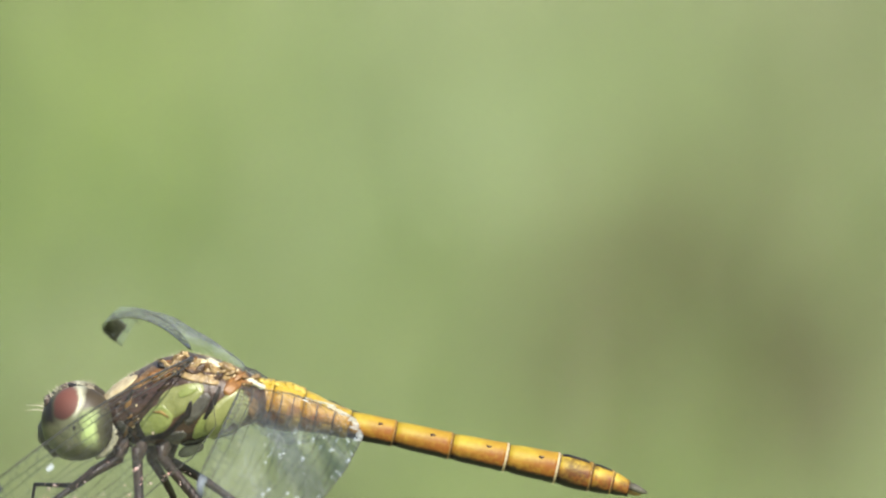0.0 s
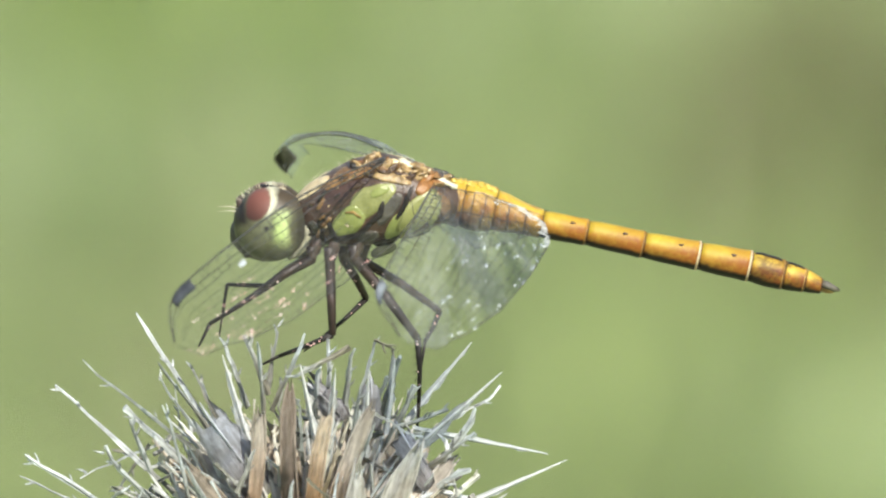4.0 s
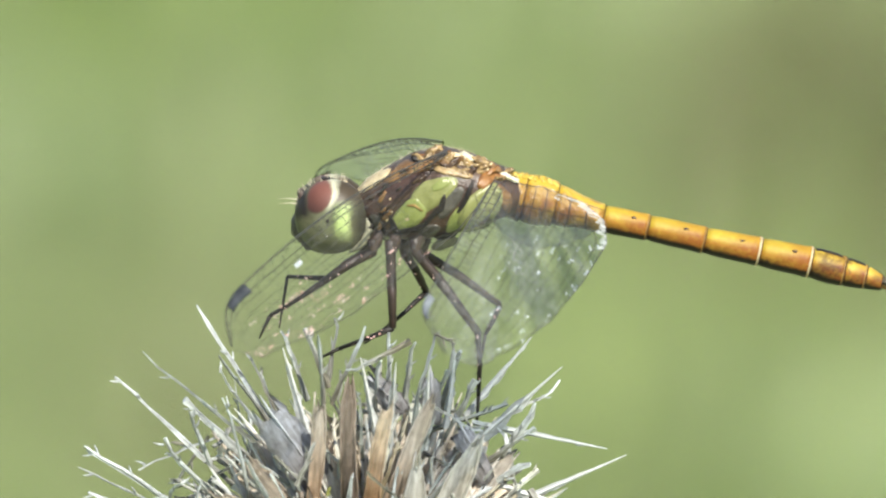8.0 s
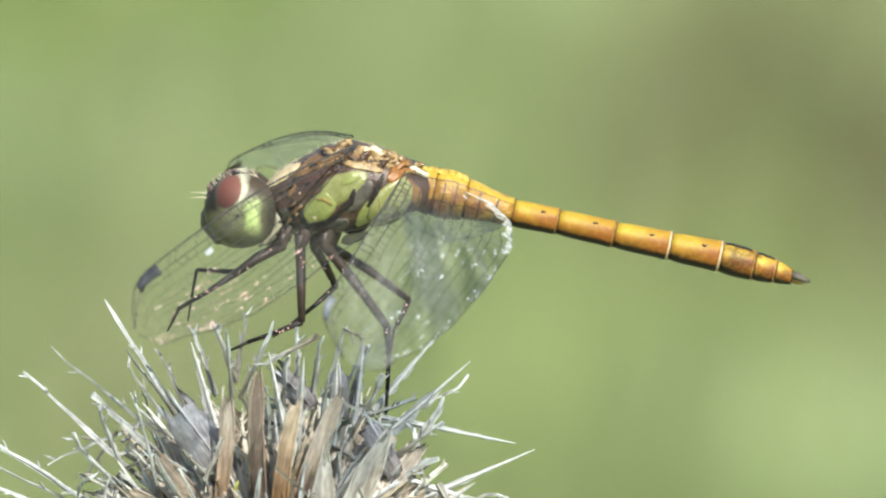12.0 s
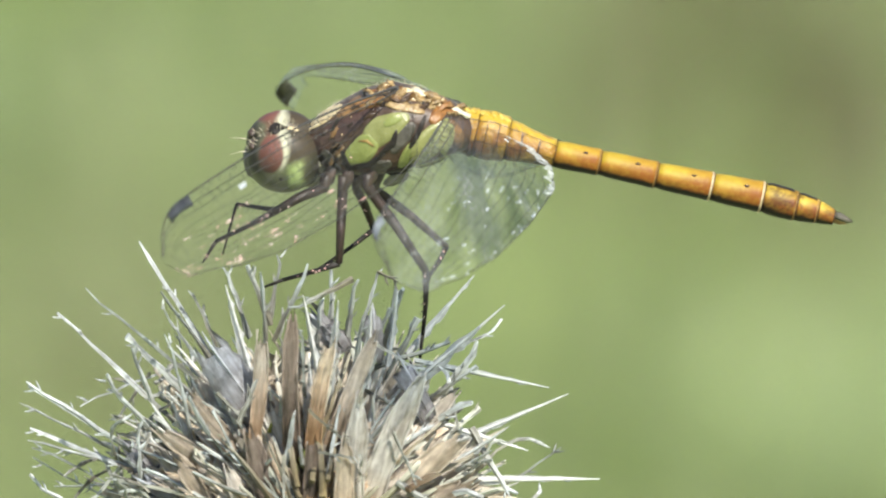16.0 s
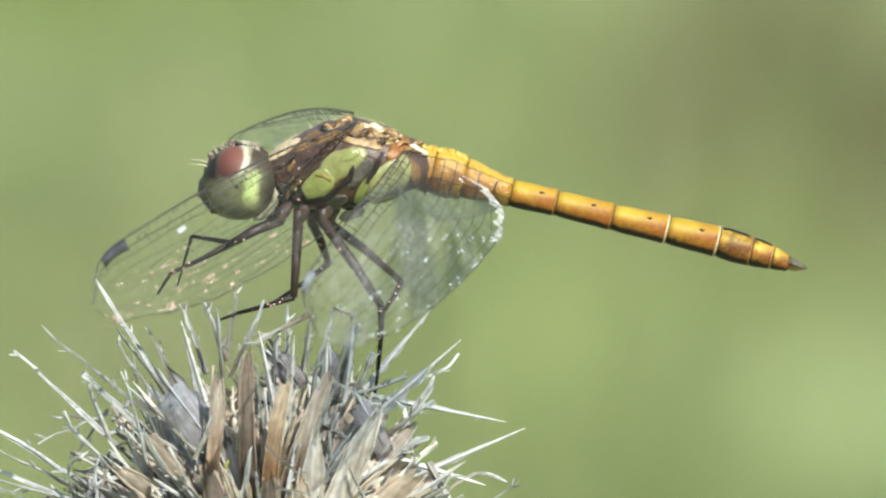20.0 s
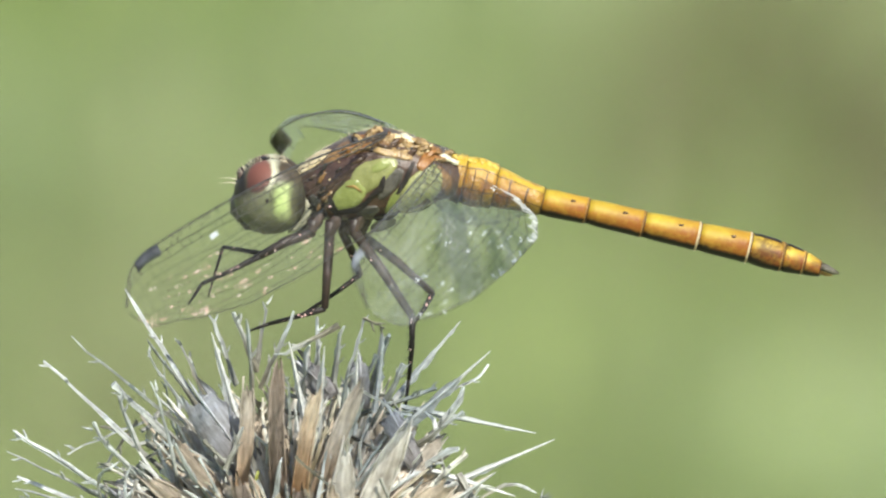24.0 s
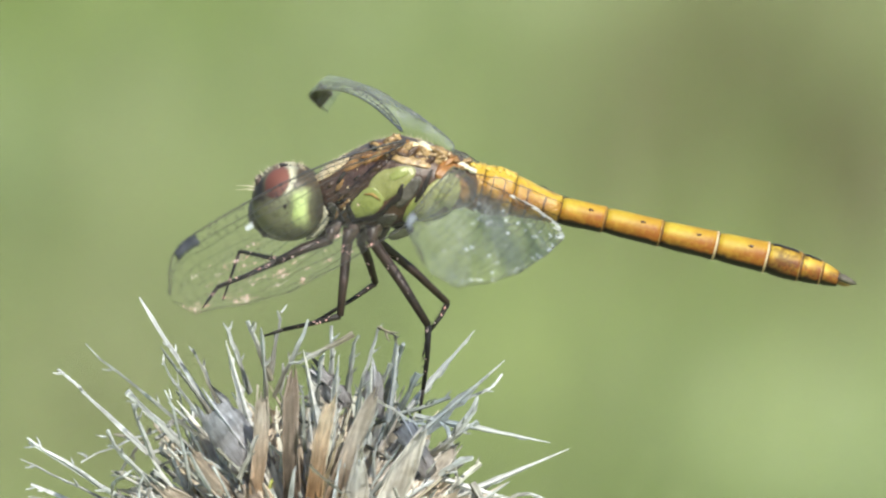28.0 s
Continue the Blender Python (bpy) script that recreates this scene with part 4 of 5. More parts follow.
    for u, v, y in ((-3.6, 9.3, -11), (2.4, 11.6, -10), (-0.6, 7.6, -12)):
        for _ in range(6):
            d = side(u + rnd.gauss(0, 0.35), v + rnd.gauss(0, 0.8), y).normalized() * rnd.uniform(12.2, 14.0)
            bm = bmesh.new()
            ball(bm, (d.x, d.y, d.z + GLOBE), (rnd.uniform(0.10, 0.20), 0.15, rnd.uniform(0.2, 0.5)), (0, rnd.uniform(-30, 30), 0), 1.4, 8, 6)
            part("moss_fleck", bm, MOSSY, thistle, "yellow-green fleck")
    return thistle


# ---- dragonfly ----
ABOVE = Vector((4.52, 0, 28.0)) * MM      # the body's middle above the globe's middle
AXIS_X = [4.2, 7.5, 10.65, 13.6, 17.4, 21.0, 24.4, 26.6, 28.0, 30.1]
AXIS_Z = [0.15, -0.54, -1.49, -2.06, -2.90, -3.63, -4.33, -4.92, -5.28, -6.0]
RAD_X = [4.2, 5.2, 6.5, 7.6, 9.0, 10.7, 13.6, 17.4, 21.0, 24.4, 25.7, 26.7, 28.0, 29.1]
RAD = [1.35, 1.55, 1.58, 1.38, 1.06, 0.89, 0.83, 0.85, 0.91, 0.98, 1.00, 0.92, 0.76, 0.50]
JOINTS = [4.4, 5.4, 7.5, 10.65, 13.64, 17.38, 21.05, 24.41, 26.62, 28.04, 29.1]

THORAX_X = [-5.6, -5.0, -3.74, -1.87, 0.0, 1.87, 3.74, 5.0, 5.5]
THORAX_TOP = [0.2, 0.9, 1.75, 2.75, 3.2, 2.75, 1.95, 1.35, 0.9]
THORAX_LOW = [-1.6, -2.2, -2.85, -2.95, -2.7, -2.2, -1.5, -1.15, -0.8]
THORAX_WIDE = [0.8, 1.4, 2.2, 2.75, 2.9, 2.8, 2.3, 1.7, 1.2]


def thorax_skin(x, z):
    """Half width of the thorax at that length and height."""
    top, low, wide = (float(np.interp(x, THORAX_X, v)) for v in (THORAX_TOP, THORAX_LOW, THORAX_WIDE))
    c, h = (top + low) / 2, (top - low) / 2
    return wide * max(0.0, 1 - abs((z - c) / h) ** 2.4) ** (1 / 2.4)


def thorax_mesh():
    bm = bmesh.new()
    rings = []
    for x in np.linspace(-5.6, 5.5, 30):
        top, low, wide = (float(np.interp(x, THORAX_X, v)) for v in (THORAX_TOP, THORAX_LOW, THORAX_WIDE))
        c, h = (top + low) / 2, (top - low) / 2
        ring = []
        for k in range(28):
            a = 2 * math.pi * k / 28
            ca, sa = math.cos(a), math.sin(a)
            y = wide * math.copysign(abs(ca) ** (2 / 2.4), ca)
            z = c + h * math.copysign(abs(sa) ** (2 / 2.4), sa)
            n = 1 + 0.012 * noise.noise(Vector((x, y, z)) * 0.9)
            ring.append(bm.verts.new((x, y * n, c + (z - c) * n)))
        rings.append(ring)
    for a, b in zip(rings, rings[1:]):
        for j in range(28):
            k = (j + 1) % 28
            bm.faces.new((a[j], a[k], b[k], b[j]))
    bm.faces.new(rings[0][::-1])
    bm.faces.new(rings[-1])
    bmesh.ops.recalc_face_normals(bm, faces=bm.faces)
    return bm


def on_flank(u, v, lift):
    """The point of the flank that shows at u, v in the slanting side view."""
    y = -1.5
    for _ in range(14):
        z = (v - y * SIN) / COS
        y = 0.5 * y - 0.5 * (thorax_skin(u, z) * 1.005 + lift)
    return Vector((u, y, (v - y * SIN) / COS))


def plate(spine, flank, lift=0.05, wave=0.22, seed=1):
    """A raised marking that hugs the flank: a rounded stroke through (right, up, half width)."""
    bm = bmesh.new()
    pts = [Vector(p[:2]) for p in spine]
    if len(pts) == 1:
        pts, wide = [pts[0] - Vector((0.1, 0)), pts[0] + Vector((0.1, 0))], [spine[0][2]] * 2
    else:
        wide = [p[2] for p in spine]
    pts[0] = pts[0] - (pts[1] - pts[0]).normalized() * wide[0] * 0.9
    pts[-1] = pts[-1] + (pts[-1] - pts[-2]).normalized() * wide[-1] * 0.9
    n = 15
    rows = []
    for i in range(n):
        f = i / (n - 1)
        k = f * (len(pts) - 1)
        j = min(int(k), len(pts) - 2)
        p = pts[j].lerp(pts[j + 1], k - j)
        d = (pts[j + 1] - pts[j]).normalized()
        if 0 < j and k - j < 0.5:
            d = (d * (0.5 + k - j) + (pts[j] - pts[j - 1]).normalized() * (0.5 - k + j)).normalized()
        r = (wide[j] + (wide[j + 1] - wide[j]) * (k - j)) * max(0.0, 1 - abs(2 * f - 1) ** 2.6) ** 0.55
        q = Vector((-d.y, d.x))
        row = []
        for c in (-1, -0.9, -0.5, 0, 0.5, 0.9, 1):
            e = 1 + wave * noise.noise(Vector((f * 3.1, math.copysign(1.7, c), seed * 3.7)))
            w = p + q * r * c * e
            edge = abs(c) == 1 or i in (0, n - 1)
            at = on_flank(w.x, w.y, -0.08 if edge else lift)
            row.append(bm.verts.new((at.x, -at.y * flank, at.z)))
        rows.append(row)
    for a, b in zip(rows, rows[1:]):
        for j in range(6):
            bm.faces.new((a[j], a[j + 1], b[j + 1], b[j]))
    bmesh.ops.remove_doubles(bm, verts=bm.verts, dist=0.001)
    bmesh.ops.recalc_face_normals(bm, faces=bm.faces)
    return bm


# markings of the flank: tone, height above the skin (mm), label, stroke of (right, up, half width)
FLANK_BROWNS = [
    ("CREAM", 0.1, "cream shoulder stripe", [(-5.74, -0.08, 0.19), (-4.43, 0.93, 0.34), (-3.50, 1.56, 0.26)]),
    ("CHESTNUT", 0.05, "golden brown upper flank", [(-3.69, 0.81, 0.34), (-2.39, 1.78, 0.49), (-0.71, 2.23, 0.56), (0.40, 2.15, 0.41)]),
    ("DARK_FLANK", 0.02, "dark brown flank", [(-5.10, -1.19, 0.82), (-3.69, -0.19, 0.90), (-2.01, 0.93, 0.56), (-0.90, 1.41, 0.30)]),
    ("GOLD", 0.07, "golden rim below the wings", [(-0.53, 1.78, 0.26), (0.78, 1.56, 0.34), (1.89, 1.26, 0.30)]),
]
FLANK_PANELS = [
    ("GREEN", 0.08, "lime green panel", [(-2.54, -1.79, 0.72), (-1.75, -1.05, 0.91)]),
    ("YELLOWISH", 0.07, "yellow-olive panel", [(-1.46, -0.67, 0.82), (-0.53, 0.18, 0.96), (0.70, 0.81, 0.52)]),
    ("GREEN", 0.10, "lime green upper corner", [(-0.45, 0.45, 0.30), (0.35, 0.85, 0.34)]),
    # a highlight along the panel's upper edge, painted as a tan stroke
    ("TAN_CUTICLE", 0.14, "thin tan highlight painted along the panel", [(-2.35, -0.72, 0.05), (-1.75, -0.72, 0.09), (-1.20, -1.12, 0.06)]),
    ("GREY_CUTICLE", 0.03, "grey flank plate", [(0.03, -1.31, 0.37), (0.70, -0.38, 0.56), (1.22, 0.29, 0.37)]),
    ("GREEN", 0.09, "lime green panel", [(0.59, -2.24, 0.44), (1.37, -1.42, 0.58), (1.89, -0.67, 0.44)]),
    ("YELLOWISH", 0.12, "yellow-olive panel", [(1.52, -1.94, 0.67), (2.56, -0.93, 1.19), (3.31, 0.18, 0.86)]),
    ("GREY_CUTICLE", 0.05, "grey lower plate", [(-1.27, -2.42, 0.34), (-0.34, -2.24, 0.34)]),
    ("PALE_GREY", 0.05, "pale grey lower plate", [(-0.34, -3.43, 0.34), (0.78, -2.98, 0.37)]),
]
FLANK_SEAMS = [
    ("RUST", 0.14, "rust-coloured corner plate", [(2.71, 0.74, 0.49), (3.16, 1.30, 0.45), (3.31, 1.78, 0.22)]),
    ("BLACK", 0.12, "black seam", [(2.08, 0.93, 0.19), (1.67, -0.19, 0.19), (1.07, -1.19, 0.19)]),
    ("BLACK", 0.12, "black seam", [(-3.43, -1.31, 0.19), (-2.94, -2.53, 0.22), (-1.46, -2.24, 0.22), (-0.53, -1.42, 0.19)]),
    ("BLACK", 0.12, "black seam", [(-0.90, -1.57, 0.15), (-0.04, -0.93, 0.22), (0.22, -0.00, 0.15)]),
    ("BLACK", 0.12, "black seam", [(-0.34, -2.79, 0.19), (0.59, -2.68, 0.19), (1.34, -2.24, 0.11)]),
    ("TAN_CUTICLE", 0.08, "tan hinge plate", [(0.70, 2.34, 0.30), (1.71, 2.30, 0.34)]),
    ("CHESTNUT", 0.05, "brown hind corner", [(3.75, 0.55, 0.30), (4.20, -0.19, 0.45), (4.35, -0.93, 0.34)]),
    ("BLACK", 0.025, "blackish lower front", [(-4.81, -2.05, 0.52), (-3.87, -2.61, 0.52)]),
    ("GREY_CUTICLE", 0.09, "grey shoulder plate", [(-4.51, -1.49, 0.26), (-4.06, -2.05, 0.30)]),
]


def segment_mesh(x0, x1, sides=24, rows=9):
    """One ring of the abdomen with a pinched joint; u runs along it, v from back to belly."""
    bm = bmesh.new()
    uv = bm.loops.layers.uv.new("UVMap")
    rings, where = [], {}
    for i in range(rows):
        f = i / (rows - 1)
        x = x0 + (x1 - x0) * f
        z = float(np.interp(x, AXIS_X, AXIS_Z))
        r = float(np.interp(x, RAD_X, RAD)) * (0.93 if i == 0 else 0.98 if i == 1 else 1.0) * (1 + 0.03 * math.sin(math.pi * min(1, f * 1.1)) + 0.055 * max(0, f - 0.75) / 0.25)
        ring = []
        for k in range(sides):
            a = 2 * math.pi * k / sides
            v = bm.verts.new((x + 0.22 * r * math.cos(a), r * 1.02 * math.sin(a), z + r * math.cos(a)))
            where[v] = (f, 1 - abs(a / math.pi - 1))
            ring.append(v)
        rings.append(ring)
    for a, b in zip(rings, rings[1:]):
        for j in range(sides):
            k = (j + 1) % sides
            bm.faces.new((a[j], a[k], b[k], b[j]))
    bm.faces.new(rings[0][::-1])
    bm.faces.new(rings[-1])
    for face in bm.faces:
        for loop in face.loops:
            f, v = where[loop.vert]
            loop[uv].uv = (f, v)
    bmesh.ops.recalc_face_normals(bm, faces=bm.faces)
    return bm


def hoop_mesh(x, wide, swell, arc=2 * math.pi, start=0.0):
    """A narrow band round the abdomen at x."""
    bm = bmesh.new()
    rings = []
    closed = arc > 6.2
    n = 24 if closed else 12
    for dx, lift in ((-wide, 0.96), (-wide * 0.6, swell), (wide * 0.6, swell), (wide, 0.96)):
        z = float(np.interp(x + dx, AXIS_X, AXIS_Z))
        r = float(np.interp(x + dx, RAD_X, RAD)) * 1.03
        ring = []
        for k in range(n if closed else n + 1):
            a = start + arc * k / n
            ring.append(bm.verts.new((x + dx + 0.22 * r * math.cos(a), r * lift * 1.02 * math.sin(a), z + r * lift * math.cos(a))))
        rings.append(ring)
    for a, b in zip(rings, rings[1:]):
        for j in range(n):
            k = (j + 1) % len(a)
            bm.faces.new((a[j], a[k], b[k], b[j]))
    bmesh.ops.recalc_face_normals(bm, faces=bm.faces)
    return bm


# a wing: stations along the span, chords there (mm), span, bow of the leading edge, cut of the tip, arch, sag of the
# tip, droop of the leading edge, twist, camber; the place of the painted white glint
NODUS = (0.69, 0.22)
STATIONS = [0, 0.03, 0.10, 0.25, 0.5, 0.7, 0.85, 0.93, 0.975, 1.0]
FORE = dict(chords=[1.26, 2.82, 4.83, 5.98, 6.62, 6.51, 5.58, 4.28, 2.88, 0.42], span=28.36, bow=0.49, cut=2.68, arch=1.59, sag=-0.28, droop=0.0, twist=0.0, camber=0.0)
CURLED = dict(FORE, chords=[1.26, 2.82, 4.83, 5.98, 6.0, 4.4, 2.1, 1.35, 1.05, 0.4], span=28.0, arch=1.15, sag=0.12, droop=1.9, twist=-0.3, camber=0.2)
HIND = dict(chords=[3.2, 6.1, 7.75, 8.6, 8.3, 7.6, 6.3, 4.85, 3.25, 0.57], span=27.03, bow=-0.35, cut=2.53, arch=1.51, sag=-0.29, droop=0.0, twist=-1.41, camber=0.0)


def wing_point(shape, s, c, flip):
    """A place on the wing: s along the span, c from the leading to the trailing edge (0 to 1)."""
    chord = float(np.interp(s, STATIONS, shape["chords"]))
    lead = shape["bow"] * math.sin(math.pi * min(s / 0.9, 1)) - (max(s - 0.86, 0) / 0.14) ** 2.4 * shape["cut"]
    pleat = 0.11 * math.sin(c * 19) * (1 - s) * min(1, s * 6) + 0.03 * math.sin(c * 40 + s * 9)
    high = (shape["arch"] * math.sin(math.pi * s) + shape["sag"] * s * s - shape["droop"] * max(0.0, 1 - c / 0.4) ** 2 * s
            + shape["twist"] * s * (c - 0.5) * chord / 4 + shape["camber"] * c * (1 - c) * chord / 2)
    return Vector((shape["span"] * s, lead - chord * c, flip * (high + pleat)))


def build_wing(name, shape, flip, parent, seed, hind=False):
    """Film, with its veins and the dark cell near the tip; the root at the origin, the span along x."""
    rnd = random.Random(seed)
    bm = bmesh.new()
    ns, nc = 44, 16
    ss = [(i / ns) ** 0.9 for i in range(ns + 1)]
    grid = [[bm.verts.new(wing_point(shape, s, j / nc, flip)) for j in range(nc + 1)] for s in ss]
    for a, b in zip(grid, grid[1:]):
        for j in range(nc):
            bm.faces.new((a[j], a[j + 1], b[j + 1], b[j]))
    wing = part(name, bm, STREAKED_FILM if hind else CURLED_FILM if shape["droop"] else FILM, parent, "clear veined wing with a sheen")
    # long veins fan out from the root, the cells between them closed by short cross veins
    bm = bmesh.new()
    lines = [0.0, 0.05, 0.11, 0.19, 0.27, 0.35, 0.43, 0.51, 0.59, 0.67, 0.75, 0.83, 0.91, 1.0]
    last = len(lines) - 1
    heavy = {0: 0.085, 1: 0.045, 2: 0.05, 3: 0.032, last: 0.05}
    for i, c in enumerate(lines):
        s0 = 0.0 if c < 0.15 or c == 1 else rnd.uniform(0.0, 0.04) if hind else rnd.uniform(0.24, 0.34)
        s1 = 1.0 if i in (0, 2, last) else 0.52 if i == 1 else rnd.uniform(0.74, 0.84) if shape["droop"] else rnd.uniform(0.90, 0.99)
        wob = rnd.uniform(0, 6)
        pts = []
        for k in range(31):
            f = s0 + (s1 - s0) * k / 30
            shift = 0.016 * math.sin(k * 0.45 + wob) if 2 < i < last else 0
            if 3 < i < last:
                shift += 0.10 * f * f
            pts.append(wing_point(shape, f, min(1, max(0, c + shift)), flip))
        thick = heavy.get(i, 0.025 if hind or flip > 0 else 0.022)
        tube(bm, pts, [thick * (1.0 - 0.45 * k / 30) * (min(1, 0.4 + k / 12) if hind else 1 if i < 3 else min(1, 0.35 + k / 9)) for k in range(31)], 4, caps=False)
    for i, (c0, c1) in enumerate(zip(lines, lines[1:])):
        s = (0.12 if i < 2 else 0.20) if hind else 0.05 if i < 2 else 0.32
        step = 0.034 if i < 3 else rnd.uniform(0.022, 0.034)
        while s < (0.82 if shape["droop"] else 0.985):
            t = min(1, s + rnd.uniform(-0.006, 0.010))
            bend0, bend1 = (0.10 * s * s if 3 < i < last else 0), (0.10 * s * s if 3 < i + 1 < last else 0)
            thick = 0.036 if i < 2 else 0.026 if i == 2 else (0.008 if hind or flip > 0 else 0.011)
            if not (i == 0 and s > 0.84) and not (i == 1 and s > 0.5 and rnd.random() < 0.4):
                tube(bm, [wing_point(shape, s, min(1, c0 + bend0), flip), wing_point(shape, t, min(1, c1 + bend1), flip)], [thick, thick * 0.9], 3, caps=False)
            s += step * rnd.uniform(0.45, 1.55)
    part("vein_network", bm, VEIN, wing, "fine dark network of wing veins")["kind"] = "stuff"
    bm = bmesh.new()
    rows = []
    deep = 0.16 if shape["droop"] else 0.08 if seed == 2 else 0.14
    for s in ((0.925, 0.94, 0.955, 0.97, 0.985) if shape["droop"] else (0.84, 0.86, 0.88, 0.90, 0.918)):
        rows.append([bm.verts.new(wing_point(shape, s + 0.004 * k, deep * k, flip) + Vector((0, 0, d))) for d in (0.07, -0.07) for k in (-0.05, 1)])
    for a, b in zip(rows, rows[1:]):
        bm.faces.new((a[0], a[1], b[1], b[0]))
        bm.faces.new((a[2], b[2], b[3], a[3]))
        bm.faces.new((a[0], b[0], b[2], a[2]))
        bm.faces.new((a[1], a[3], b[3], b[1]))
    part("stigma", bm, SHEEN_STIGMA if seed == 2 else GREY_CUTICLE if shape["droop"] else STIGMA, wing, "cell near the wing tip, its white reflection painted pale grey" if seed == 2 else "dark grey cell near the wing tip")
    if seed > 2:
        return wing
    # sun glints along the veins, put in as tiny bright lumps
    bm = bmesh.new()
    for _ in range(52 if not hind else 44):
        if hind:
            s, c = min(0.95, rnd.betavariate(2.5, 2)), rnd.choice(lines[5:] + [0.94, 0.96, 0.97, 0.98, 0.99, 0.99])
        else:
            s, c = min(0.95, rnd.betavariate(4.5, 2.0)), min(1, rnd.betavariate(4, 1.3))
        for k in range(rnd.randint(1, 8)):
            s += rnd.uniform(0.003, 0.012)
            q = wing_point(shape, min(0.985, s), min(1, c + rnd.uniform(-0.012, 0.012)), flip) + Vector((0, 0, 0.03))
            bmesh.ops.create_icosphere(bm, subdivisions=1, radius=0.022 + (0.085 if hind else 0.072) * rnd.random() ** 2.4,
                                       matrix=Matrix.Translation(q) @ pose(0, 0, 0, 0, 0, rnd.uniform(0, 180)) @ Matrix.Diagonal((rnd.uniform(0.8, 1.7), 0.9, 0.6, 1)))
    part("glint_speckle", bm, WHITE_GLINT if hind else GLINT, wing, "white sun glints on the veins, put in as specks" if hind else "rosy sun glints on the veins, put in as specks")["kind"] = "stuff"
    if hind:
        # membranule along the inner edge of the hindwing, the edge's white sheen put into its colour
        bm = bmesh.new()
        rows = []
        for k in range(22):
            s = 0.012 + 0.28 * (k / 21) ** 1.4
            wide = (0.15 - 0.115 * k / 21) * rnd.uniform(0.4, 1.4)
            rows.append([bm.verts.new(wing_point(shape, s + rnd.uniform(0, 0.008), 1.005 - wide * f, flip) + Vector((0, 0, 0.05 * flip + rnd.uniform(-0.06, 0.06)))) for f in (0, 0.35, 0.7, 1)])
        for a, b in zip(rows, rows[1:]):
            for j in range(3):
                bm.faces.new((a[j], a[j + 1], b[j + 1], b[j]))
        part("membranule_sheen", bm, EDGE_SHEEN, wing, "membranule at the inner edge of the wing, its sheen painted white")
    else:
        # a glint near the leading edge, modelled as a small white plate
        bm = bmesh.new()
        a, b = NODUS
        quad = [wing_point(shape, a + ds, b + dc, flip) + Vector((0, 0, 0.06 * flip)) for ds, dc in ((-0.013, -0.02), (0.013, -0.015), (0.012, 0.035), (-0.012, 0.03))]
        bm.faces.new([bm.verts.new(q) for q in quad])
        bmesh.ops.solidify(bm, geom=list(bm.faces), thickness=0.05)
        part("nodus_glint", bm, WHITE_GLINT, wing, "white glint at the bend of the leading edge, put in as a plate")
    return wing


# joints in the slanting view (right, up) mm and away mm: hip, knee, ankle, toe; thickness
LEGS = [("front_leg", (-4.5, -3.8, -1.4), (-7.7, -5.8, -2.6), (-11.2, -8.1, -2.0), (-11.9, -9.6, -1.8), 0.42),
        ("front_leg", (-5.0, -3.9, 1.0), (-7.4, -5.6, 1.6), (-10.1, -5.5, 2.6), (-10.6, -8.9, 2.4), 0.36),
        ("middle_leg", (-3.3, -3.9, -1.6), (-3.1, -8.8, -3.2), (-6.6, -10.2, -2.0), (-8.0, -10.9, -1.6), 0.40),
        ("middle_leg", (-2.4, -3.8, 1.2), (-0.9, -6.4, 2.6), (-3.9, -9.1, 1.2), (-5.0, -9.9, 0.8), 0.36),
        ("hind_leg", (-1.7, -3.7, -1.6), (2.5, -9.0, -3.4), (2.6, -13.2, -2.6), (2.5, -15.6, -2.2), 0.42),
        ("hind_leg", (-1.3, -3.8, 1.2), (3.95, -7.2, 2.6), (3.0, -9.2, 1.4), (2.75, -11.0, 0.8), 0.36)]


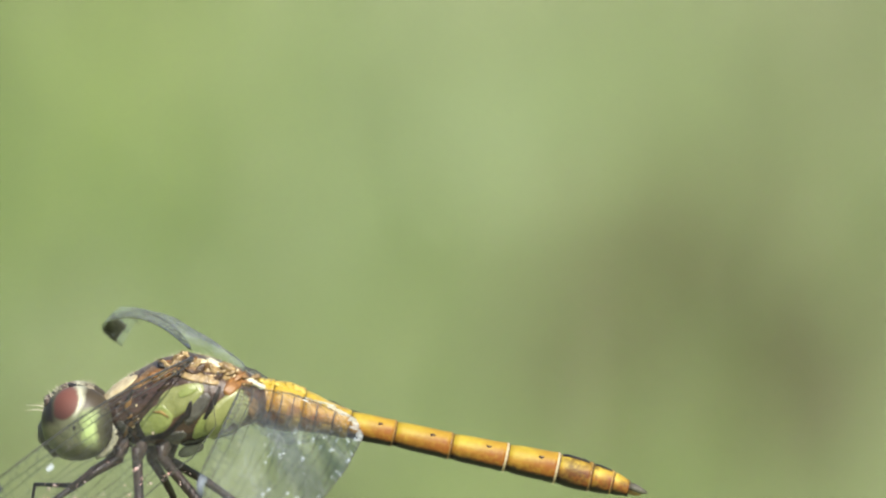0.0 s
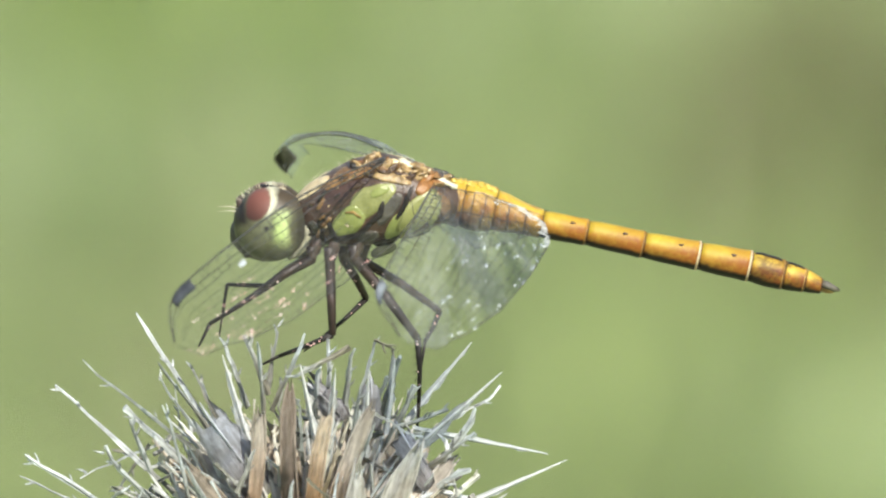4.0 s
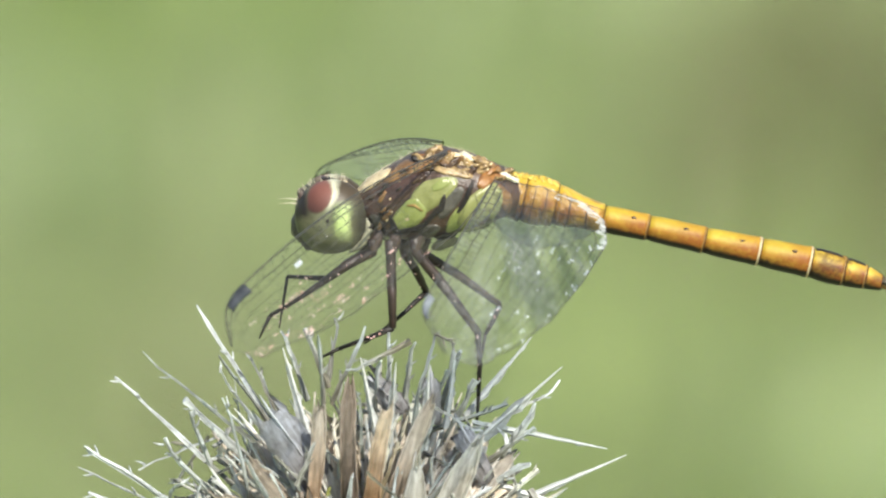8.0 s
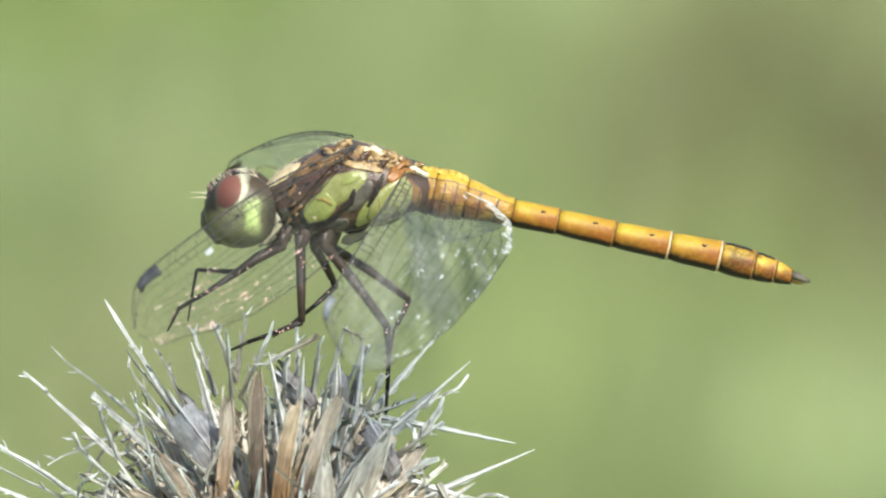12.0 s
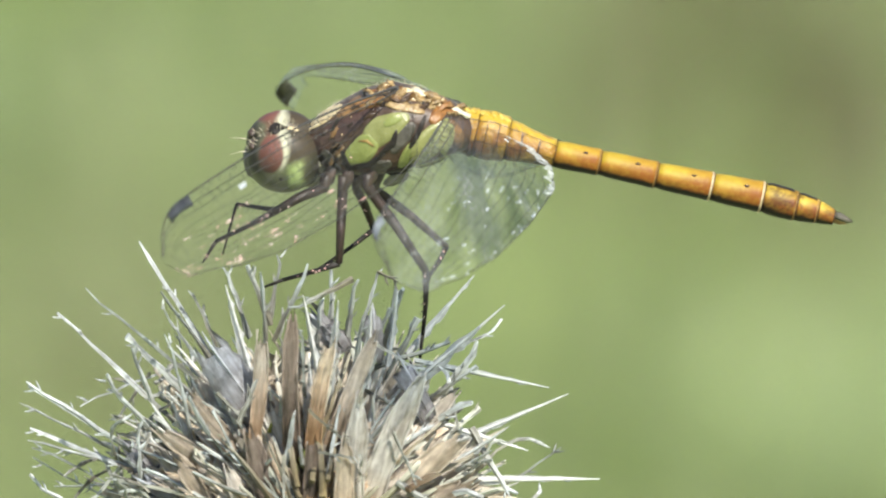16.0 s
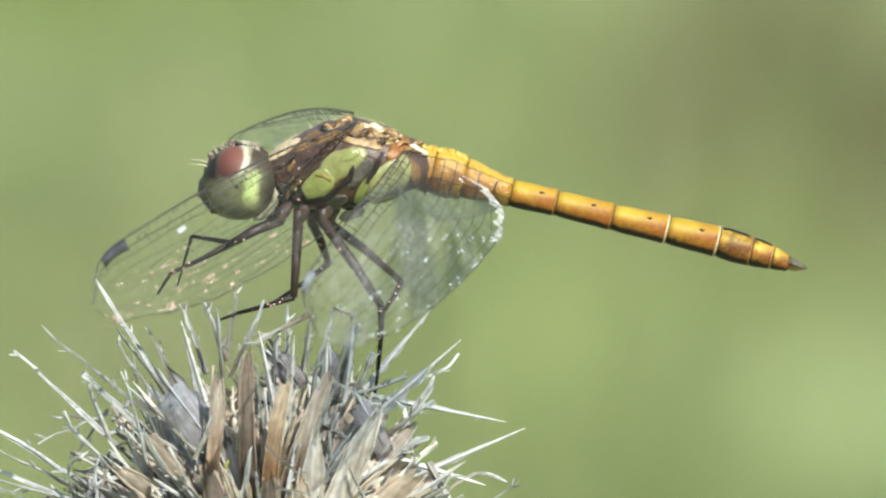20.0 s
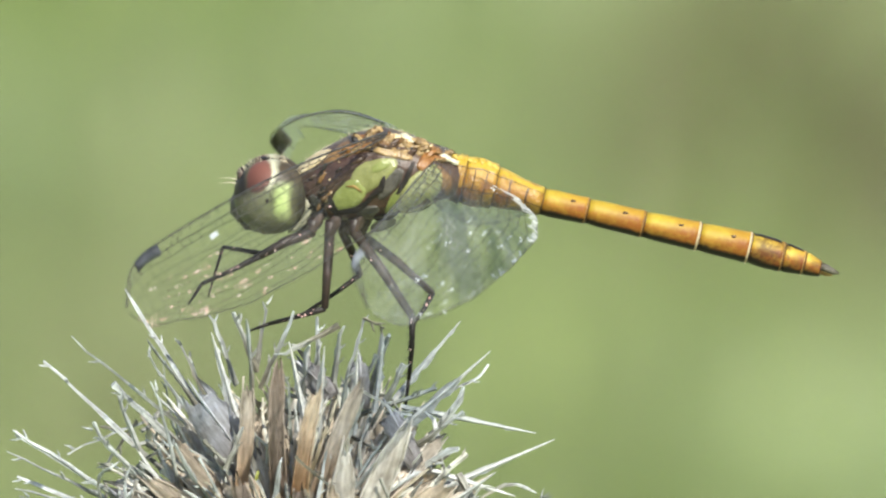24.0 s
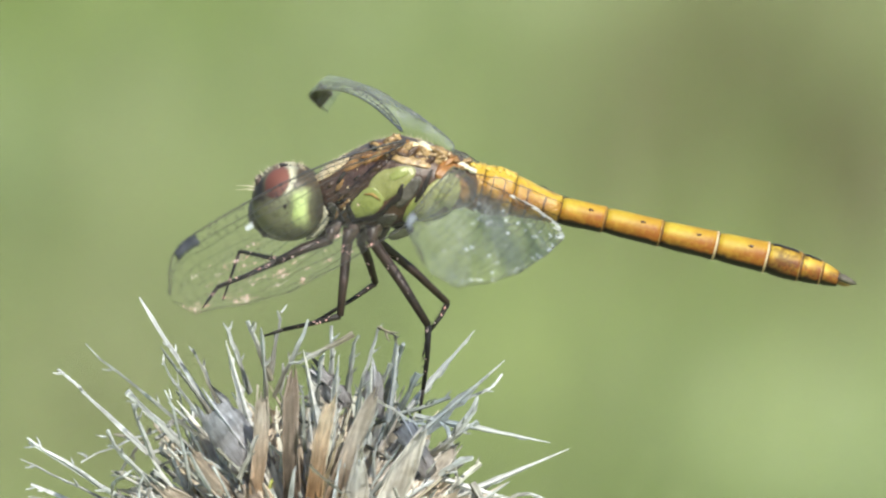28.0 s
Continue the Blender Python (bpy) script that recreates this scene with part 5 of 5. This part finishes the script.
def build_dragonfly():
    fly = tagged(new("dragonfly"), "amber and brown darter dragonfly with lime green flank patches", "dragonfly")
    # thorax
    thorax = part("thorax", thorax_mesh(), BROWN, fly, "brown thorax with green panels")
    tones = {"CREAM": CREAM, "CHESTNUT": CHESTNUT, "GOLD": GOLD, "GREEN": GREEN, "YELLOWISH": YELLOWISH, "GREY_CUTICLE": GREY_CUTICLE, "RUST": RUST, "BLACK": BLACK, "DARK_FLANK": DARK_FLANK, "PALE_GREY": TEMPLE, "TAN_CUTICLE": TAN_CUTICLE}
    for flank in (-1, 1):
        for i, (tone, lift, label, spine) in enumerate(FLANK_BROWNS + FLANK_PANELS + FLANK_SEAMS):
            part("flank_seam" if "seam" in label else "flank_panel", plate(spine, flank, lift, seed=i + 1), tones[tone], thorax, label)
    rnd = random.Random(5)
    kinds = ((GOLD, "glossy golden hinge plate"), (BROWN, "dark brown hinge plate"), (CHESTNUT, "chestnut hinge plate"), (CREAM, "cream hinge plate"), (RUST, "rusty hinge plate"))
    for i in range(46):
        u = -2.0 + 6.2 * i / 45 + rnd.uniform(-0.25, 0.25)
        v = float(np.interp(u, THORAX_X, THORAX_TOP)) * 0.97 - 0.05 - 1.15 * rnd.random() ** 1.2
        at = on_flank(u, v, -0.02)
        r = rnd.uniform(0.18, 0.36)
        mat, label = rnd.choices(kinds, (8, 4, 4, 3.2, 2))[0]
        bm = bmesh.new()
        ball(bm, at, (r * rnd.uniform(1.3, 2.4), r * 0.7, r * rnd.uniform(0.4, 0.7)), (rnd.uniform(-20, 40), rnd.uniform(-55, 45), rnd.uniform(-25, 25)), 0.9, 14, 10)
        part("wing_hinge", bm, mat, thorax, label)
    for i in range(60):
        u, v = rnd.uniform(-4.6, 2.2), rnd.uniform(-2.3, 1.6)
        if v > float(np.interp(u, THORAX_X, THORAX_TOP)) - 0.5 or v < float(np.interp(u, THORAX_X, THORAX_LOW)) + 0.2:
            continue
        if u > -3.2 and v < 0.6 * u + 1.45:
            continue
        # the black flecks paint the shade of creases
        mat, label = rnd.choices(((BLACK, "black crease"), (CREAM, "cream fleck"), (BROWN, "brown fleck"), (CHESTNUT, "chestnut fleck")), (5, 2, 3, 5))[0]
        r = rnd.uniform(0.035, 0.075) if mat is CREAM else rnd.uniform(0.08, 0.20)
        bm = bmesh.new()
        ball(bm, on_flank(u, v, 0.05), (r * rnd.uniform(1.2, 3.2), 0.07, r), (14, rnd.uniform(-70, -20), 0), 0.8, 10, 8)
        part("flank_fleck", bm, mat, thorax, label)
    # hinge plates; the two rearmost pale lumps paint a white shine
    for u, v, y, r, mat in ((1.65, 2.5, -0.9, (0.55, 0.4, 0.26), PALE), (1.2, 2.05, -1.5, (0.6, 0.35, 0.28), GOLD), (0.3, 2.3, -1.5, (0.5, 0.4, 0.4), GOLD), (2.6, 2.25, -1.0, (0.6, 0.4, 0.26), GOLD),
                            (3.5, 1.75, -1.1, (0.5, 0.4, 0.25), CHESTNUT), (4.15, 1.30, -1.2, (0.45, 0.35, 0.24), PALE), (4.75, 1.05, -1.2, (0.36, 0.3, 0.16), PALE), (-1.7, 2.35, -1.2, (0.35, 0.3, 0.16), BLACK), (1.95, 1.75, -1.7, (0.25, 0.2, 0.25), BLACK)):
        bm = bmesh.new()
        ball(bm, side(u, v, y), r, (10, 22, 0), 0.5, 14, 10)
        part("wing_hinge", bm, mat, thorax, "hinge plate or painted white shine at the wing base")
    bm = bmesh.new()
    for _ in range(260):
        x = rnd.uniform(-5.3, 4.5)
        a = rnd.uniform(0.15, 0.85) * math.pi
        top, wide = float(np.interp(x, THORAX_X, THORAX_TOP)), float(np.interp(x, THORAX_X, THORAX_WIDE))
        p = Vector((x, -wide * math.cos(a) * 0.8, top - 0.6 * abs(math.cos(a))))
        d = Vector((rnd.uniform(-0.9, 0.1), -math.cos(a) * 0.7, 1)).normalized() * rnd.uniform(0.2, 0.5)
        tube(bm, [p, p + d], [0.014, 0.006], 3, caps=False)
    part("fuzz", bm, HAIR, thorax, "sparse pale hairs")["kind"] = "stuff"
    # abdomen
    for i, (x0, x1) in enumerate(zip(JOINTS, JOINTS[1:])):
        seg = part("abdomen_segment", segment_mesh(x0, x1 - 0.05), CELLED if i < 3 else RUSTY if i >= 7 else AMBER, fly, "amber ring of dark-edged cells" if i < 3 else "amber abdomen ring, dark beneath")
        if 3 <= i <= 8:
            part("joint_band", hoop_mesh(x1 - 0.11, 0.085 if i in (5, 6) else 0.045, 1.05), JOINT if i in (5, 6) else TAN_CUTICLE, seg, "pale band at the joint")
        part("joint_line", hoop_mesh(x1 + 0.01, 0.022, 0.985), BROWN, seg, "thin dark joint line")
        if 3 <= i <= 6:
            for flank in (-1, 1):
                x = x0 + (x1 - x0) * 0.62
                r = float(np.interp(x, RAD_X, RAD))
                bm = bmesh.new()
                ball(bm, (x + 0.18, flank * r * 0.78, float(np.interp(x, AXIS_X, AXIS_Z)) + r * 0.70), (0.17, 0.05, 0.09), rough=0.9, u=8, v=6)
                part("spot", bm, BROWN, seg, "small dark spot")
        if i in (7, 8):
            part("black_saddle", hoop_mesh(x0 + (x1 - x0) * 0.5, (x1 - x0) * 0.45, 1.035, 1.0, -0.30), BLACK, seg, "black saddle on the back")
    for flank in (-1, 1):
        bm = bmesh.new()
        tube(bm, [(29.0, 0.28 * flank, -5.45), (29.5, 0.34 * flank, -5.6), (30.0, 0.28 * flank, -5.85), (30.35, 0.16 * flank, -5.95)], [0.16, 0.2, 0.14, 0.03], 8)
        part("tail_clasper", bm, TAIL, fly, "small tan tail appendage with a dark point")
    bm = bmesh.new()
    tube(bm, [(29.0, 0, -5.7), (29.5, 0, -5.95), (29.9, 0, -6.1)], [0.3, 0.22, 0.05], 8)
    part("tail_plate", bm, TAN_CUTICLE, fly)
    # ridge of the second and third ring
    bm = bmesh.new()
    for x in (4.9, 5.35, 5.8, 6.2, 6.65, 7.1, 7.5):
        ball(bm, (x, -0.3, float(np.interp(x, AXIS_X, AXIS_Z)) + float(np.interp(x, RAD_X, RAD)) * rnd.uniform(0.9, 0.98)), (0.34, 0.42, rnd.uniform(0.16, 0.27)), (0, 25, 0), rough=1.2, u=12, v=8)
    part("back_ridge", bm, CREST, fly, "knobbly yellow ridge")
    # head, its origin at the neck
    bm = bmesh.new()
    ball(bm, (-1.35, 0, -0.25), (1.9, 2.0, 2.2), (0, 10, 0), 0.05)
    head = part("head", bm, OLIVE, fly, "rounded head, mostly eyes")
    for flank in (-1, 1):
        bm = bmesh.new()
        ball(bm, (0, 0, 0), (2.45, 1.95, 2.5), (0, 0, 0), 0.0, 36, 24)
        eye = part("eye", bm, EYE_MAT, head, "large compound eye, dull red above, olive and lime below")
        eye.matrix_basis = Matrix.Translation(Vector((-1.55, 0.70 * flank, -0.03)) * MM) @ Matrix.Diagonal((1, -flank, 1, 1))
        bm = bmesh.new()
        rim = [side(0.55, 0.1, -1.15), side(0.85, -0.5, -1.3), side(0.9, -1.1, -1.4), side(0.62, -1.75, -1.4), side(0.15, -2.25, -1.3), side(-0.35, -2.5, -1.1)]
        tube(bm, [(p.x, -p.y * flank, p.z) for p in rim], [0.10, 0.20, 0.26, 0.26, 0.22, 0.1], 8)
        part("temple", bm, TEMPLE, head, "pale grey rim behind the eye")
        bm = bmesh.new()
        tube(bm, [(-3.7, 0.5 * flank, 0.75), (-4.3, 0.6 * flank, 0.85), (-5.1, 0.75 * flank, 0.8)], [0.06, 0.03, 0.012], 5)
        part("antenna", bm, HAIR, head, "short pale hair-like antenna")
        bm = bmesh.new()
        ball(bm, side(-1.8, -0.5, -2.58) if flank < 0 else Vector((-1.8, 2.58, 0.12)), (0.15, 0.08, 0.2), (0, 0, 0), 0.3, 10, 8)
        part("cheek_mark", bm, BLACK, head, "small dark mark on the eye")
        bm = bmesh.new()
        ball(bm, (-3.45, 0.55 * flank, 1.25), (0.42, 0.42, 0.36), (0, 20, 0), 0.3, 12, 9)
        part("antenna_base", bm, HIP, head, "knobbly antenna base")
    for name, c, r, mat, label in (("forehead", (-3.3, 0, 0.55), (0.62, 1.1, 0.8), GREY_CUTICLE, "grey-brown forehead"), ("face", (-3.35, 0, -0.75), (0.92, 1.35, 1.1), GREY_CUTICLE, "grey-brown face plate"),
                                   ("lip", (-2.85, 0, -1.75), (0.85, 1.25, 0.75), GREY_CUTICLE, "grey-brown lip"), ("crown", (-1.75, -0.2, 2.36), (0.6, 0.6, 0.12), BLACK, "black crown ridge"),
                                   ("nape", (-0.95, -0.3, 2.0), (0.62, 0.75, 0.34), CREAM, "cream nape plate"), ("nape", (-0.25, -0.4, 1.5), (0.40, 0.6, 0.4), BROWN, "brown nape plate"),
                                   ("mouth", (-2.1, -0.4, -2.25), (0.55, 0.8, 0.35), BROWN, "brown mouthparts")):
        bm = bmesh.new()
        ball(bm, c, r, (0, 10, 0), 0.25, 16, 12)
        part(name, bm, mat, head, label)
    bm = bmesh.new()
    for _ in range(46):
        p = Vector((rnd.uniform(-3.8, -0.6), rnd.uniform(-0.9, 0.5), 0))
        p.z = -0.03 + 2.5 * math.sqrt(max(0.02, 1 - ((p.x + 1.55) / 2.5) ** 2 - 0.02))
        tube(bm, [p, p + Vector(((p.x + 1.6) * 0.12, rnd.uniform(-0.15, 0.15), rnd.uniform(0.2, 0.42)))], [0.028, 0.01], 3, caps=False)
    part("crown_fuzz", bm, HAIR, head, "short pale hairs on the crown")["kind"] = "stuff"
    bm = bmesh.new()
    tube(bm, [(-6.2, 0, -1.2), (-5.2, 0, -1.0)], [0.9, 1.3], 12)
    part("neck", bm, BROWN, fly)
    # legs
    legs = []
    for name, hip, knee, ankle, toe, r in LEGS:
        hip, knee, ankle, toe = (side(*p) for p in (hip, knee, ankle, toe))
        r *= 0.86
        bm = bmesh.new()
        mid = (hip + knee) / 2 + Vector((0, 0, 0.15))
        tube(bm, [hip + Vector((0, 0, 0.9)), hip, mid, knee], [r * 1.3, r * 1.05, r * 0.95, r * 0.7], 9)
        leg = part(name, bm, FEMUR, fly, "thin black-brown leg")
        legs.append((leg, hip, hip.z - toe.z))
        bm = bmesh.new()
        tube(bm, [knee, (knee + ankle) / 2 + Vector((0.1, 0, 0)), ankle], [r * 0.68, r * 0.48, r * 0.4], 7)
        bmd = (ankle - knee)
        hairs = bmesh.new()
        for k in range(1, 8):
            p = knee + bmd * k / 8
            for s in (-1, 1):
                tube(hairs, [p, p + Vector((-0.3, s * 0.35, -0.25))], [0.035, 0.01], 3, caps=False)
        part("shin", bm, BLACK, leg)
        part("bristle_fringe", hairs, BLACK, leg, "tiny black bristles")["kind"] = "stuff"
        bm = bmesh.new()
        tube(bm, [ankle, (ankle + toe) / 2, toe], [r * 0.36, r * 0.3, r * 0.16], 6)
        part("foot", bm, BLACK, leg)
        # glints on the leg, modelled as bright specks
        bm = bmesh.new()
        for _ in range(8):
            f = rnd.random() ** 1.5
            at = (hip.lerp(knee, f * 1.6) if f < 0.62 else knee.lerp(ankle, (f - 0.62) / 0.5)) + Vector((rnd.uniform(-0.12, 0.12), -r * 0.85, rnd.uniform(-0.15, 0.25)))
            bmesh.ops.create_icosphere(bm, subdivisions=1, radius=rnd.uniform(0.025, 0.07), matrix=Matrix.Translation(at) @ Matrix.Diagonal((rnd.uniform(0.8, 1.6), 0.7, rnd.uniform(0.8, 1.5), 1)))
        part("glint_speckle", bm, GLINT, leg, "rosy glints on the leg, put in as specks")["kind"] = "stuff"
        bm = bmesh.new()
        ball(bm, hip + Vector((0.2, 0, 0.7)), (0.42, 0.45, 1.1), (0, 18, 0), 0.35, 12, 9)
        part("hip", bm, HIP, leg, "greyish hip")
    wings = {"near_fore": build_wing("forewing", FORE, -1, fly, 1), "near_hind": build_wing("hindwing", HIND, -1, fly, 2, True),
             "far_fore": build_wing("forewing", CURLED, 1, fly, 3), "far_hind": build_wing("hindwing", HIND, 1, fly, 4, True)}
    return fly, head, wings, legs


# ---- moving things ----
def wing_pose(root, a, b, chord, toward):
    """The wing's pose: its span points a right and b up (of 1); chord: the angle at which the trailing edge hangs."""
    s = RIGHT * a + UP * b + BACK * (toward * math.sqrt(max(0.05, 1 - a * a - b * b)))
    s.normalize()
    c = RIGHT * math.cos(radians(chord)) + UP * math.sin(radians(chord))
    c = (c - BACK * (c.dot(s) / BACK.dot(s))).normalized()
    x, y = s, -c
    m = Matrix((x, y, x.cross(y))).transposed().to_4x4()
    return Matrix.Translation(Vector(root) * MM) @ m


# seconds; for the near forewing, the near hindwing and the far forewing: how far the span points right and up, and the
# angle (degrees) at which the trailing edge hangs
WINGS = [
    (0.0, -0.558, -0.340, -52.8, -0.134, -0.327, -12.7, -0.190, 0.100, -27.0),
    (1.0, -0.558, -0.340, -52.8, -0.134, -0.327, -12.7, -0.200, 0.050, -19.0),
    (2.0, -0.545, -0.320, -47.7, -0.161, -0.351, -11.7, -0.188, 0.057, -20.0),
    (4.5, -0.559, -0.346, -43.3, -0.173, -0.340, -16.2, -0.250, 0.018, -27.0),
    (5.0, -0.562, -0.351, -42.5, -0.176, -0.338, -17.1, -0.250, 0.015, -27.0),
    (6.0, -0.573, -0.350, -45.7, -0.205, -0.379, -15.0, -0.268, 0.008, -26.0),
    (7.0, -0.567, -0.346, -45.4, -0.189, -0.370, -16.2, -0.260, -0.045, -45.0),
    (8.0, -0.572, -0.373, -38.5, -0.211, -0.399, -15.0, -0.270, -0.055, -55.0),
    (9.0, -0.565, -0.357, -41.8, -0.214, -0.401, -16.7, -0.270, -0.055, -54.4),
    (10.0, -0.559, -0.326, -45.2, -0.206, -0.385, -16.8, -0.270, -0.055, -53.9),
    (11.0, -0.573, -0.353, -50.0, -0.229, -0.446, -15.6, -0.270, -0.055, -53.3),
    (11.5, -0.586, -0.341, -51.2, -0.238, -0.430, -17.4, -0.270, -0.055, -53.0),
    (13.5, -0.500, -0.310, -47.0, -0.220, -0.400, -21.0, -0.290, 0.000, -24.0),
    (14.0, -0.652, -0.281, -57.2, -0.286, -0.346, -26.2, -0.240, -0.050, -56.0),
    (15.0, -0.642, -0.277, -55.1, -0.276, -0.346, -26.7, -0.235, -0.040, -45.0),
    (16.0, -0.602, -0.301, -54.8, -0.222, -0.358, -21.7, -0.272, 0.010, -23.0),
    (17.0, -0.588, -0.288, -53.4, -0.189, -0.315, -18.1, -0.270, -0.055, -54.0),
    (17.8, -0.585, -0.295, -55.7, -0.142, -0.194, -19.0, -0.254, -0.067, -58.8),
    (18.1, -0.635, -0.370, -56.3, -0.270, -0.420, -20.0, -0.251, -0.069, -59.8),
    (19.0, -0.653, -0.369, -57.3, -0.313, -0.483, -21.9, -0.255, -0.062, -57.5),
    (20.0, -0.654, -0.339, -57.3, -0.288, -0.412, -22.6, -0.260, -0.055, -55.0),
    (21.0, -0.647, -0.318, -54.6, -0.272, -0.365, -21.8, -0.270, -0.055, -52.0),
    (21.5, -0.648, -0.318, -55.0, -0.267, -0.358, -22.1, -0.266, -0.054, -49.6),
    (23.5, -0.651, -0.318, -56.6, -0.250, -0.330, -23.4, -0.250, -0.050, -40.0),
    (24.0, -0.652, -0.318, -56.9, -0.246, -0.323, -23.7, -0.250, 0.000, -27.0),
    (25.0, -0.631, -0.298, -54.9, -0.249, -0.341, -23.2, -0.255, 0.000, -25.0),
    (26.0, -0.615, -0.296, -54.7, -0.202, -0.289, -22.6, -0.200, 0.050, -20.0),
    (27.0, -0.622, -0.291, -54.5, -0.196, -0.280, -20.0, -0.240, 0.030, -23.0),
    (27.6, -0.608, -0.280, -54.0, -0.173, -0.230, -23.2, -0.220, 0.080, -21.0),
    (28.0, -0.600, -0.273, -53.6, -0.157, -0.196, -25.3, -0.195, 0.135, -27.0),
]
# seconds; the head's turn about its own axes (degrees)
HEAD_TURN = [(0, 0, 0, 0), (7, 0, 0, 0), (8, 0, 0, 0), (14, 2, 0, 0), (15.4, 4, 0, 0), (15.8, 34, -4, 0), (16.1, 34, -4, 0), (16.4, 4, 6, 0), (17, 0, 6, 0),
             (21, 0, 4, 0), (24, 0, 0, 0), (24.8, 0, 0, 0), (25.3, 14, 0, 0), (25.7, 14, 0, 0), (26.1, 0, 0, 0), (28, -3, 0, 0)]


def motions():
    def sway(s):
        return pose(0, 0, 0, 0, math.degrees(s * MM / HEAD.z), 0)
    walk(thistle, [(t, sway(s)) for t, qx, qy, roll, s, *_ in PATH])
    walk(dragonfly, [(t, sway(s) @ Matrix.Translation(HEAD + ABOVE + RIGHT * dx * MM - UP * dy * MM) @ pose(0, 0, 0, 0, pitch, 0))
                     for t, qx, qy, roll, s, dx, dy, pitch in PATH])
    walk(fly_head, [(t, pose(-5.65 * MM, 0, -1.35 * MM, rx, ry, rz)) for t, rx, ry, rz in HEAD_TURN])
    # the feet hold on while the body shifts over them
    for leg, hip, drop in fly_legs:
        at_hip, back_ = Matrix.Translation(hip * MM), Matrix.Translation(hip * -MM)
        walk(leg, [(t, at_hip @ pose(0, 0, 0, 0, math.degrees(dx / drop) - pitch, 0) @ back_) for t, qx, qy, roll, sw, dx, dy, pitch in PATH])
    near_fore, near_hind, far_fore, far_hind = [], [], [], []
    for t, nu, nv, nc, hu, hv, hc, gu, gv, gc in WINGS:
        near_fore.append((t, wing_pose(side(0.45, 2.55, -1.5) + Vector((-0.16, 0, 0.34)), nu + 0.016, nv - 0.018, nc, 1)))
        near_hind.append((t, wing_pose(side(3.75, 0.85, -1.6) + Vector((-0.14, 0, 0.44)), hu, hv, hc, 1)))
        far_fore.append((t, wing_pose(side(-0.1, 3.3, 1.2) + Vector((0.15, 0, 0.2)), gu - 0.027, gv + 0.008, gc, -1)))
        far_hind.append((t, wing_pose(side(3.3, 1.5, 1.4), -0.03 + gu * 0.1, -0.10 + gv * 0.15, -14 + gc * 0.05, -1)))
    for key, rows in (("near_fore", near_fore), ("near_hind", near_hind), ("far_fore", far_fore), ("far_hind", far_hind)):
        walk(fly_wings[key], rows)


build_background()
dragonfly, fly_head, fly_wings, fly_legs = build_dragonfly()
thistle = build_thistle()
motions()
